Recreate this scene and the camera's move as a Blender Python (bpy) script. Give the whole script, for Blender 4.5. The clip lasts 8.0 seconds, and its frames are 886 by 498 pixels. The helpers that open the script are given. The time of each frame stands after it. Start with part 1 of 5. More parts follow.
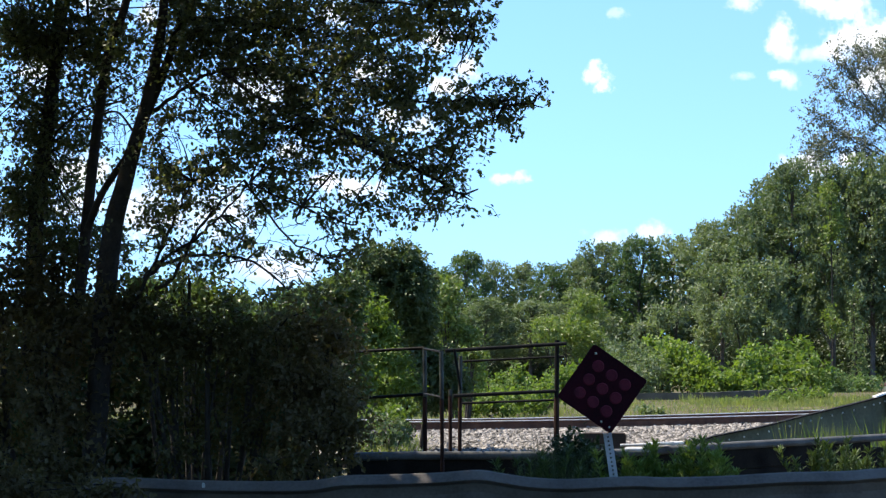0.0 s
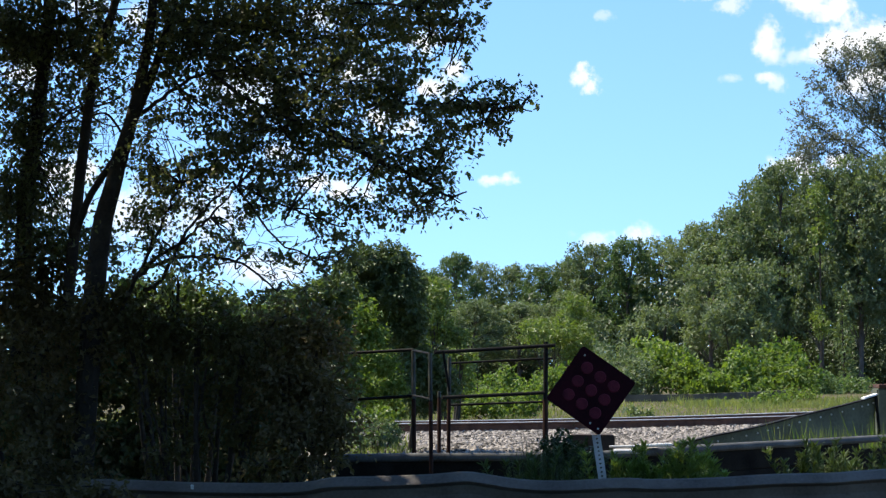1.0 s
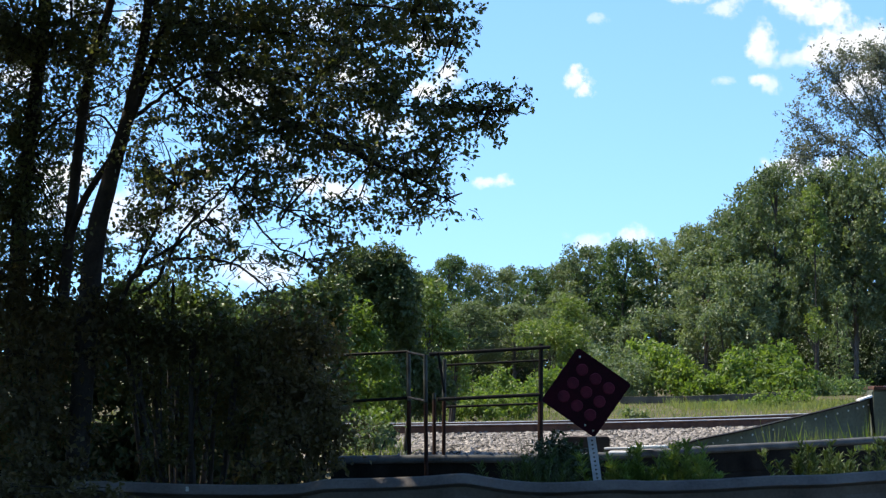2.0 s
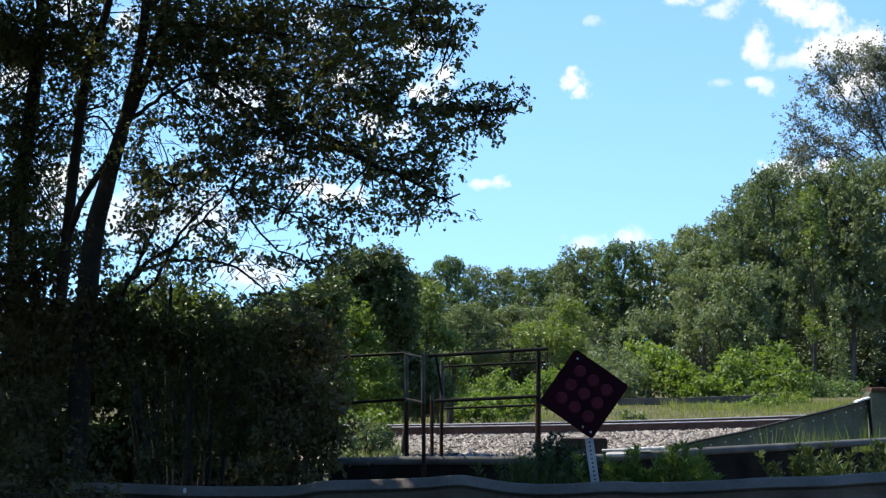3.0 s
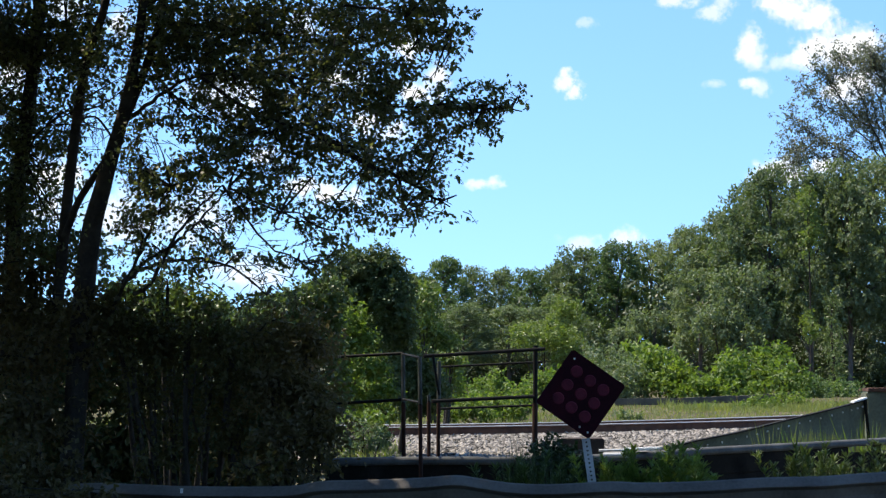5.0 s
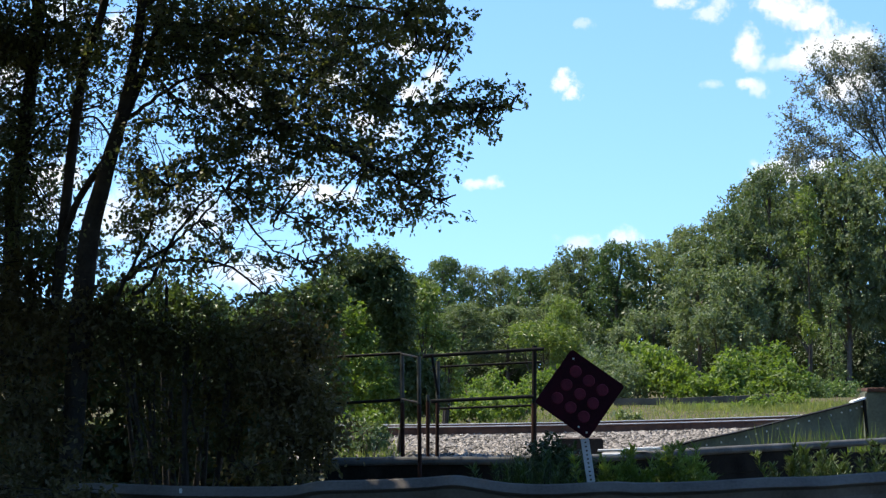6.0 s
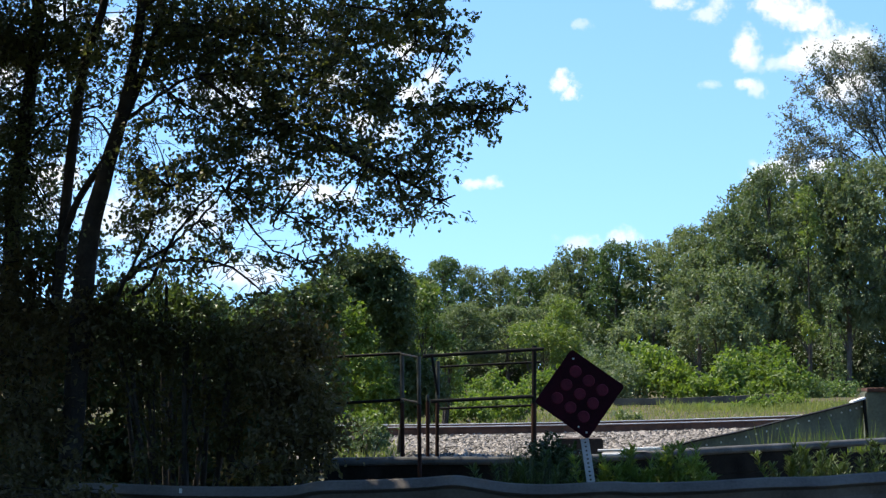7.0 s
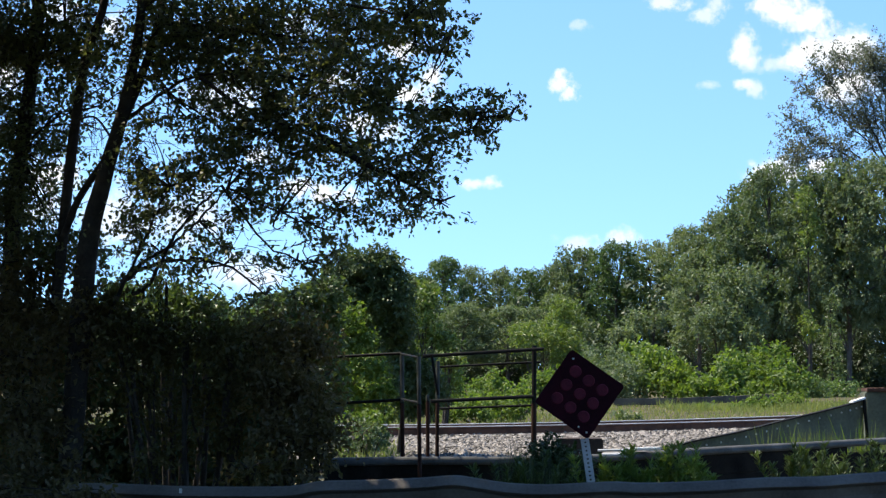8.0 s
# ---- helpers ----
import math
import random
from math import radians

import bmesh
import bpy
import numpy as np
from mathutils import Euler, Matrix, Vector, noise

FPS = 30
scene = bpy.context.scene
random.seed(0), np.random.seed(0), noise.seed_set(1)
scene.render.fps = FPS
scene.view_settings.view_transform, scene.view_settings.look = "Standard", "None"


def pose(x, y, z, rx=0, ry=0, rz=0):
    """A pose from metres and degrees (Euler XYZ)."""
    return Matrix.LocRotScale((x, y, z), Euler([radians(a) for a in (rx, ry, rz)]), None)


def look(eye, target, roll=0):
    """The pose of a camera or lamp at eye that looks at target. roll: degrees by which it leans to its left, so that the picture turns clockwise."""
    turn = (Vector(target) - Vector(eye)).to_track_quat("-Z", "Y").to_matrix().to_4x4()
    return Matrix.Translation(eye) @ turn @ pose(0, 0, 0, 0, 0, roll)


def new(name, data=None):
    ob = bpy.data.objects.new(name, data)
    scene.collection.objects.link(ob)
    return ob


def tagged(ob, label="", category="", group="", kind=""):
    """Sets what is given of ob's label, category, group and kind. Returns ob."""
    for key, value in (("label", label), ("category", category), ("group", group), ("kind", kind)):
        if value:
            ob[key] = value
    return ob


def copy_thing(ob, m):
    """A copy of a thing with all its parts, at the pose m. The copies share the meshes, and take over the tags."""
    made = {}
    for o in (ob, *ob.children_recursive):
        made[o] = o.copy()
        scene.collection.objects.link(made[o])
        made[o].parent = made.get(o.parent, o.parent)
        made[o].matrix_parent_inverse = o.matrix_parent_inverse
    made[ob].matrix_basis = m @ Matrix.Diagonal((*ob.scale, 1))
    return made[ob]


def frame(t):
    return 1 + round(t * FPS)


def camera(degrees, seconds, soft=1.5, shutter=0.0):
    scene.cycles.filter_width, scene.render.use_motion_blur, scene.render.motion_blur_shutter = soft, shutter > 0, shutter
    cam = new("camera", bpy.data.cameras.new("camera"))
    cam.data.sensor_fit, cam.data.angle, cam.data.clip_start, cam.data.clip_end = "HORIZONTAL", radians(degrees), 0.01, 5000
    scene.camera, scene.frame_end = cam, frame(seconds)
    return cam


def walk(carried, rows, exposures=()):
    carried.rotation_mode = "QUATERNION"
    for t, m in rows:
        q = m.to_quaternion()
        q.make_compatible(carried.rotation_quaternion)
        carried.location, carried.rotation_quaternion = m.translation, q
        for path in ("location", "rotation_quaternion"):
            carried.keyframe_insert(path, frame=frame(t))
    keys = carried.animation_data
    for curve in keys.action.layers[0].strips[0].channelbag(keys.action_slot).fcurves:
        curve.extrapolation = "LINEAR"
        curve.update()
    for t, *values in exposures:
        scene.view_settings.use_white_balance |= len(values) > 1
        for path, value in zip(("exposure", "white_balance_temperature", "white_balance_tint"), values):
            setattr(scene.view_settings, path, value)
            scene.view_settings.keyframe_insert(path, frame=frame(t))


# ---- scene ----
EYE = (0.0, 0.0, 1.5)
cam = camera(22.2, 8.0, soft=1.35)
# seconds, turn to the left and tilt upwards in degrees; the camera pans slowly on one spot
PAN = [(0.0, 0.573, 2.854), (0.5, 0.423, 2.875), (1.0, 0.290, 2.897), (1.5, 0.215, 2.918),
       (3.0, 0.107, 2.985), (3.5, 0.086, 2.987), (4.0, 0.057, 2.988), (4.5, 0.043, 2.989),
       (6.0, 0.003, 2.990), (7.0, 0.0, 2.990), (8.0, 0.0, 2.990)]
walk(cam, [(t, pose(*EYE, 90 + tilt, 0, turn)) for t, turn, tilt in PAN], exposures=[(0.0, 1.2, 6500, 10), (0.5, 1.03, 6500, 10), (1.0, 0.98, 6500, 10), (8.0, 0.98, 6500, 10)])

# ---- world and sun ----
SUN_TURN, SUN_RISE = radians(-68), radians(60)   # clockwise from straight ahead, above the horizon
world = bpy.data.worlds.new("world")
scene.world = world
world.use_nodes = True
wn = world.node_tree.nodes
sky = wn.new("ShaderNodeTexSky")
sky.sky_type, sky.sun_disc = "NISHITA", False
sky.sun_elevation, sky.sun_rotation = SUN_RISE, SUN_TURN
sky.air_density, sky.dust_density, sky.ozone_density = 1.0, 0.0, 1.5
wn["Background"].inputs["Strength"].default_value = 0.114
# the haze over the horizon is thin: the sky is read a little higher than the ray
wtc, wadd, wnorm = wn.new("ShaderNodeTexCoord"), wn.new("ShaderNodeVectorMath"), wn.new("ShaderNodeVectorMath")
wadd.inputs[1].default_value, wnorm.operation = (0, 0, 0.12), "NORMALIZE"
world.node_tree.links.new(wtc.outputs["Generated"], wadd.inputs[0])
world.node_tree.links.new(wadd.outputs[0], wnorm.inputs[0])
world.node_tree.links.new(wnorm.outputs[0], sky.inputs[0])
deep = wn.new("ShaderNodeMix")
deep.data_type, deep.blend_type = "RGBA", "MULTIPLY"
deep.inputs[0].default_value, deep.inputs[7].default_value = 1.0, (0.725, 0.94, 1.14, 1)
world.node_tree.links.new(sky.outputs[0], deep.inputs[6])
world.node_tree.links.new(deep.outputs[2], wn["Background"].inputs["Color"])
sun_way = Vector((math.sin(SUN_TURN) * math.cos(SUN_RISE), math.cos(SUN_TURN) * math.cos(SUN_RISE), math.sin(SUN_RISE)))
sun = new("sun", bpy.data.lights.new("sun", "SUN"))
sun.data.energy, sun.data.angle, sun.data.color = 5.0, radians(0.53), (1.0, 0.90, 0.74)
sun.matrix_basis = look(sun_way * 50, (0, 0, 0))


# ---- materials ----
def nodes_of(name):
    m = bpy.data.materials.new(name)
    m.use_nodes = True
    return m, m.node_tree.nodes, m.node_tree.links, m.node_tree.nodes["Principled BSDF"]


def ramp_of(n, stops):
    r = n.new("ShaderNodeValToRGB")
    while len(r.color_ramp.elements) < len(stops):
        r.color_ramp.elements.new(0.5)
    for e, (at, c) in zip(r.color_ramp.elements, stops):
        e.position, e.color = at, (*c, 1)
    return r


def surface(name, dark, light, scale=4.0, fine=60.0, rough=0.8, metal=0.0, bump=0.3, spec=0.4, depth=0.004):
    """A weathered surface: patches at one scale, grain and relief at a finer one."""
    m, n, l, b = nodes_of(name)
    tc = n.new("ShaderNodeTexCoord")
    a, f = n.new("ShaderNodeTexNoise"), n.new("ShaderNodeTexNoise")
    a.inputs["Scale"].default_value, a.inputs["Detail"].default_value = scale, 6
    f.inputs["Scale"].default_value, f.inputs["Detail"].default_value = fine, 3
    l.new(tc.outputs["Object"], a.inputs["Vector"]), l.new(tc.outputs["Object"], f.inputs["Vector"])
    add = n.new("ShaderNodeMath")
    add.operation = "MULTIPLY_ADD"
    l.new(f.outputs["Fac"], add.inputs[0])
    add.inputs[1].default_value = 0.45
    l.new(a.outputs["Fac"], add.inputs[2])
    r = ramp_of(n, [(0.45, dark), (0.95, light)])
    l.new(add.outputs[0], r.inputs[0])
    l.new(r.outputs[0], b.inputs["Base Color"])
    b.inputs["Roughness"].default_value, b.inputs["Metallic"].default_value = rough, metal
    b.inputs["Specular IOR Level"].default_value = spec
    bp = n.new("ShaderNodeBump")
    bp.inputs["Strength"].default_value, bp.inputs["Distance"].default_value = bump, depth
    l.new(add.outputs[0], bp.inputs["Height"]), l.new(bp.outputs[0], b.inputs["Normal"])
    return m


def leaf_material(name, dark, light, rough=0.45, glow=0.4, through_tint=(1.3, 1.35, 0.5), gloss=0.35, own=0.5):
    """Leaves: each one has its own shade, light passes through them."""
    m, n, l, b = nodes_of(name)
    g, oi = n.new("ShaderNodeNewGeometry"), n.new("ShaderNodeObjectInfo")
    mixv = n.new("ShaderNodeMath")
    mixv.operation = "MULTIPLY_ADD"
    l.new(oi.outputs["Random"], mixv.inputs[0])
    mixv.inputs[1].default_value = 1 - own
    sc = n.new("ShaderNodeMath")
    sc.operation = "MULTIPLY"
    l.new(g.outputs["Random Per Island"], sc.inputs[0])
    sc.inputs[1].default_value = own
    l.new(sc.outputs[0], mixv.inputs[2])
    r = ramp_of(n, [(0.0, dark), (1.0, light)])
    l.new(mixv.outputs[0], r.inputs[0])
    l.new(r.outputs[0], b.inputs["Base Color"])
    b.inputs["Roughness"].default_value, b.inputs["Specular IOR Level"].default_value = rough, gloss
    tr = n.new("ShaderNodeBsdfTranslucent")
    mul = n.new("ShaderNodeMix")
    mul.data_type, mul.blend_type = "RGBA", "MULTIPLY"
    mul.inputs[0].default_value = 1.0
    l.new(r.outputs[0], mul.inputs[6])
    mul.inputs[7].default_value = (*through_tint, 1)
    l.new(mul.outputs[2], tr.inputs["Color"])
    mx = n.new("ShaderNodeMixShader")
    mx.inputs[0].default_value = glow
    l.new(b.outputs[0], mx.inputs[1]), l.new(tr.outputs[0], mx.inputs[2])
    l.new(mx.outputs[0], n["Material Output"].inputs["Surface"])
    return m


def cloud_material():
    m, n, l, b = nodes_of("cloud_white")
    n.remove(b)
    tc, oi = n.new("ShaderNodeTexCoord"), n.new("ShaderNodeObjectInfo")
    sub = n.new("ShaderNodeVectorMath")
    sub.operation = "SUBTRACT"
    sub.inputs[1].default_value = (0.5, 0.5, 0.5)
    l.new(tc.outputs["Generated"], sub.inputs[0])
    flat = n.new("ShaderNodeVectorMath")
    flat.operation = "MULTIPLY"
    flat.inputs[1].default_value = (2, 0, 2)
    l.new(sub.outputs[0], flat.inputs[0])
    ln = n.new("ShaderNodeVectorMath")
    ln.operation = "LENGTH"
    l.new(flat.outputs[0], ln.inputs[0])
    w = n.new("ShaderNodeMath")
    w.operation = "MULTIPLY"
    w.inputs[1].default_value = 40
    l.new(oi.outputs["Random"], w.inputs[0])
    nz = n.new("ShaderNodeTexNoise")
    nz.noise_dimensions = "4D"
    nz.inputs["Scale"].default_value, nz.inputs["Detail"].default_value, nz.inputs["Roughness"].default_value = 0.085, 6, 0.6
    l.new(tc.outputs["Object"], nz.inputs["Vector"]), l.new(w.outputs[0], nz.inputs["W"])
    v = n.new("ShaderNodeMath")
    v.operation = "MULTIPLY_ADD"
    l.new(nz.outputs["Fac"], v.inputs[0])
    v.inputs[1].default_value = 2.0
    inv = n.new("ShaderNodeMath")
    inv.operation = "SUBTRACT"
    inv.inputs[0].default_value = -0.17
    l.new(ln.outputs["Value"], inv.inputs[1])
    l.new(inv.outputs[0], v.inputs[2])
    mr = n.new("ShaderNodeMapRange")
    mr.interpolation_type = "SMOOTHSTEP"
    mr.inputs["From Min"].default_value, mr.inputs["From Max"].default_value = -0.02, 0.72
    l.new(v.outputs[0], mr.inputs["Value"])
    em, tp, mx = n.new("ShaderNodeEmission"), n.new("ShaderNodeBsdfTransparent"), n.new("ShaderNodeMixShader")
    em.inputs["Color"].default_value, em.inputs["Strength"].default_value = (0.97, 0.99, 1.0, 1), 0.6
    veil = n.new("ShaderNodeMath")
    veil.operation = "MULTIPLY"
    l.new(mr.outputs["Result"], veil.inputs[0]), l.new(oi.outputs["Alpha"], veil.inputs[1])
    l.new(veil.outputs[0], mx.inputs[0]), l.new(tp.outputs[0], mx.inputs[1]), l.new(em.outputs[0], mx.inputs[2])
    l.new(mx.outputs[0], n["Material Output"].inputs["Surface"])
    return m


BARK = surface("dark_bark", (0.02, 0.017, 0.014), (0.07, 0.058, 0.046), 6, 40, 0.9, 0, 0.8, 0.2, 0.02)
BARK_GREY = surface("grey_bark", (0.045, 0.04, 0.034), (0.14, 0.12, 0.10), 3, 25, 0.9, 0, 0.6, 0.2, 0.02)
LEAF_NEAR = leaf_material("maple_leaf", (0.09, 0.094, 0.042), (0.205, 0.197, 0.09), 0.42, 0.5, (1.1, 1.3, 0.6), gloss=0.65)
LEAF_SHRUB = leaf_material("shrub_leaf", (0.048, 0.046, 0.02), (0.112, 0.098, 0.042), 0.6, 0.22, gloss=0.12)
LEAF_WOOD = leaf_material("woodland_leaf", (0.04, 0.08, 0.028), (0.13, 0.195, 0.078), 0.5, 0.4, gloss=0.42)
LEAF_VINE = leaf_material("vine_leaf", (0.075, 0.13, 0.024), (0.20, 0.27, 0.07), 0.5, 0.45)
LEAF_PALE = leaf_material("pale_leaf", (0.075, 0.115, 0.058), (0.18, 0.225, 0.125), 0.5, 0.4, gloss=0.45)
LEAF_GREY = leaf_material("grey_green_leaf", (0.09, 0.10, 0.075), (0.19, 0.205, 0.155), 0.45, 0.35, (1.1, 1.2, 0.7), gloss=0.4)
LEAF_MID = leaf_material("sapling_leaf", (0.06, 0.11, 0.022), (0.18, 0.235, 0.06), 0.45, 0.42, gloss=0.5)
LEAF_DUSK = leaf_material("dull_shrub_leaf", (0.06, 0.05, 0.026), (0.158, 0.126, 0.065), 0.55, 0.32, gloss=0.2)
# dark leaf colour that stands in for shade in woods and thickets
LEAF_SHADE = leaf_material("shade_dark_leaf", (0.026, 0.044, 0.017), (0.06, 0.09, 0.036), 0.45, 0.2)
# ivy leaves; also the darkened colour of weeds and grass in shade
LEAF_IVY_SHADED = leaf_material("ivy_and_shaded_leaf", (0.044, 0.072, 0.026), (0.12, 0.165, 0.062), 0.45, 0.3)
LEAF_DRAPE = leaf_material("draped_vine_leaf", (0.04, 0.064, 0.024), (0.10, 0.14, 0.055), 0.5, 0.25)
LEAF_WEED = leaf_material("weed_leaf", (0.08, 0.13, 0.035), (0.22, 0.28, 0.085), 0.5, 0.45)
GRASS = leaf_material("grass_blade", (0.095, 0.13, 0.045), (0.30, 0.32, 0.13), 0.5, 0.45)
SOIL = surface("grassy_soil", (0.035, 0.035, 0.018), (0.115, 0.10, 0.055), 0.7, 18, 0.95, 0, 0.6, 0.1, 0.03)
STONE = leaf_material("ballast_stone", (0.008, 0.007, 0.005), (0.36, 0.325, 0.285), 0.9, 0.0, own=1.0)
GALV = surface("galvanised_steel", (0.062, 0.053, 0.045), (0.17, 0.148, 0.125), 2.5, 45, 0.7, 0.1, 0.3, 0.35, 0.002)
RUST = surface("rusty_steel", (0.06, 0.03, 0.02), (0.17, 0.085, 0.055), 5, 60, 0.75, 0.3, 0.4, 0.3, 0.002)
RAIL_TOP = surface("polished_rail_head", (0.36, 0.33, 0.29), (0.66, 0.62, 0.56), 3, 40, 0.45, 0.25, 0.1, 0.5, 0.001)
DARK_PAINT = surface("dark_painted_steel", (0.004, 0.004, 0.004), (0.018, 0.017, 0.015), 6, 70, 0.8, 0.0, 0.3, 0.15, 0.001)
RUST_DARK = surface("dark_rust", (0.016, 0.008, 0.006), (0.055, 0.026, 0.019), 6, 70, 0.85, 0.1, 0.4, 0.2, 0.002)
# lighter grey that stands for light on the uprights
LIT_GREY = surface("lit_post_grey", (0.03, 0.032, 0.028), (0.11, 0.115, 0.10), 7, 70, 0.7, 0.1, 0.3, 0.3, 0.001)
GIRDER = surface("weathered_green_paint", (0.055, 0.062, 0.042), (0.155, 0.165, 0.11), 2, 30, 0.7, 0.1, 0.3, 0.3, 0.002)
RIVET = surface("pale_rivet", (0.45, 0.46, 0.43), (0.75, 0.75, 0.7), 20, 90, 0.5, 0.2, 0.1)
WHITE = surface("white_flaking_paint", (0.6, 0.6, 0.58), (0.85, 0.85, 0.83), 8, 60, 0.6, 0, 0.2)
CONCRETE = surface("weathered_concrete", (0.07, 0.066, 0.056), (0.17, 0.155, 0.13), 3, 50, 0.9, 0, 0.4, 0.2, 0.003)
WOOD = surface("tarred_timber", (0.06, 0.045, 0.035), (0.17, 0.13, 0.10), 4, 60, 0.9, 0, 0.5, 0.2, 0.004)
WEATHERED = surface("grey_weathered_timber", (0.06, 0.054, 0.04), (0.14, 0.125, 0.095), 2, 40, 0.9, 0, 0.4, 0.2, 0.004)
SIGN_RED = surface("faded_maroon_sheeting", (0.008, 0.002, 0.004), (0.036, 0.003, 0.010), 4, 60, 0.7, 0, 0.1, 0.12, 0.0005)
REFLECTOR = surface("dull_red_reflector", (0.055, 0.008, 0.018), (0.16, 0.022, 0.042), 9, 90, 0.6, 0, 0.1, 0.15, 0.0005)
CLOUD = cloud_material()


# ---- mesh helpers ----
def part(name, bm, material, parent, label=""):
    me = bpy.data.meshes.new(name)
    bm.to_mesh(me)
    bm.free()
    me.materials.append(material)
    ob = new(name, me)
    ob.parent = parent
    return tagged(ob, label)


def thing(name, label, category, at=(0, 0, 0), group="", kind=""):
    ob = new(name)
    ob.location = at
    ob.empty_display_size = 0.2
    return tagged(ob, label, category, group, kind)


def soup(name, verts, quads, material, parent=None, smooth=False):
    """A mesh object out of arrays of corners and four-sided faces."""
    me = bpy.data.meshes.new(name)
    verts, quads = np.asarray(verts, dtype=np.float32), np.asarray(quads, dtype=np.int32)
    k = quads.shape[1]
    me.vertices.add(len(verts))
    me.vertices.foreach_set("co", verts.ravel())
    me.loops.add(quads.size)
    me.loops.foreach_set("vertex_index", quads.ravel())
    me.polygons.add(len(quads))
    me.polygons.foreach_set("loop_start", np.arange(0, quads.size, k, dtype=np.int32))
    me.polygons.foreach_set("use_smooth", np.full(len(quads), smooth))
    me.update(calc_edges=True)
    me.validate()
    me.materials.append(material)
    ob = new(name, me)
    ob.parent = parent
    return ob


def box(bm, size, m=Matrix(), bevel=0.0):
    """A box with broken edges into bm."""
    made = bmesh.ops.create_cube(bm, size=1.0, matrix=m @ Matrix.Diagonal((*size, 1)))
    if bevel:
        edges = list({e for v in made["verts"] for e in v.link_edges})
        bmesh.ops.bevel(bm, geom=edges, offset=bevel, segments=2, affect="EDGES")
    return bm


def rod(bm, a, b, r, r2=None, sides=10):
    a, b = Vector(a), Vector(b)
    m = Matrix.Translation((a + b) / 2) @ (b - a).to_track_quat("Z", "Y").to_matrix().to_4x4()
    bmesh.ops.create_cone(bm, cap_ends=True, segments=sides, radius1=r, radius2=r if r2 is None else r2, depth=(b - a).length, matrix=m)
    return bm


def sweep(bm, path, outline, closed=True):
    """Carries an outline (out, up) along a path of points; out is square to the path, in plan."""
    rings = []
    for i, p in enumerate(path):
        d = Vector(path[min(i + 1, len(path) - 1)]) - Vector(path[max(i - 1, 0)])
        side = Vector((d.y, -d.x, 0)).normalized()
        rings.append([bm.verts.new(Vector(p) + side * o + Vector((0, 0, u))) for o, u in outline])
    n = len(outline)
    for r, s in zip(rings, rings[1:]):
        for i in range(n if closed else n - 1):
            bm.faces.new((r[i], r[(i + 1) % n], s[(i + 1) % n], s[i]))
    if closed:
        bm.faces.new(rings[0])
        bm.faces.new(list(reversed(rings[-1])))
    bmesh.ops.recalc_face_normals(bm, faces=bm.faces[:])
    return bm


def curve_points(pts, steps=5):
    """A smooth line through points."""
    pts = [Vector(p) for p in pts]
    ext = [pts[0] * 2 - pts[1], *pts, pts[-1] * 2 - pts[-2]]
    out = []
    for i in range(1, len(ext) - 2):
        a, b, c, d = ext[i - 1:i + 3]
        for k in range(steps):
            t = k / steps
            out.append(0.5 * (2 * b + (c - a) * t + (2 * a - 5 * b + 4 * c - d) * t * t + (3 * b - a - 3 * c + d) * t ** 3))
    return out + [pts[-1]]


class Limbs:
    """Gathers tapered, slightly crooked limbs into one mesh."""

    def __init__(self):
        self.v, self.q, self.axis = [], [], []

    def limb(self, pts, r0, r1, sides=6, steps=4, crook=0.0, rng=None):
        line = curve_points(pts, steps)
        if crook and rng is not None:
            line = [p + Vector(rng.normal(0, crook, 3)) if 0 < i < len(line) - 1 else p for i, p in enumerate(line)]
        base = sum(len(v) for v in self.v)
        ring = []
        for i, p in enumerate(line):
            d = (line[min(i + 1, len(line) - 1)] - line[max(i - 1, 0)]).normalized()
            x = d.cross(Vector((0.31, 0.77, 0.55))).normalized()
            y = d.cross(x)
            t = i / (len(line) - 1)
            r = r0 + (r1 - r0) * t
            ring += [p + (x * math.cos(k * math.tau / sides) + y * math.sin(k * math.tau / sides)) * r for k in range(sides)]
        self.v.append(np.array([tuple(p) for p in ring]))
        k = np.arange(sides)
        for i in range(len(line) - 1):
            a = base + i * sides
            self.q.append(np.stack([a + k, a + (k + 1) % sides, a + sides + (k + 1) % sides, a + sides + k], 1))
        self.axis += [tuple(p) for p in line]
        return line

    def make(self, name, material, parent):
        return soup(name, np.concatenate(self.v), np.concatenate(self.q), material, parent, True)


def leaf_quads(at, way, up, length, width, fold=0.25, broad=False):
    """Folded pointed leaves: arrays of places, directions and normals."""
    way = way / np.linalg.norm(way, axis=1, keepdims=True)
    side = np.cross(way, up)
    side /= np.maximum(np.linalg.norm(side, axis=1, keepdims=True), 1e-6)
    nrm = np.cross(side, way)
    L, Wd = length[:, None], width[:, None]
    mid = at + way * L * 0.45 + nrm * Wd * fold
    if broad:
        low, top = at + way * L * 0.28 + nrm * Wd * fold, at + way * L * 0.68 + nrm * Wd * fold * 0.6
        v = np.stack([at, low + side * Wd * 0.5, top + side * Wd * 0.42, at + way * L, top - side * Wd * 0.42, low - side * Wd * 0.5], 1)
    else:
        v = np.stack([at, mid + side * Wd * 0.5, at + way * L, mid - side * Wd * 0.5], 1)
    k = v.shape[1]
    return v.reshape(-1, 3), np.arange(len(v) * k, dtype=np.int32).reshape(-1, k)


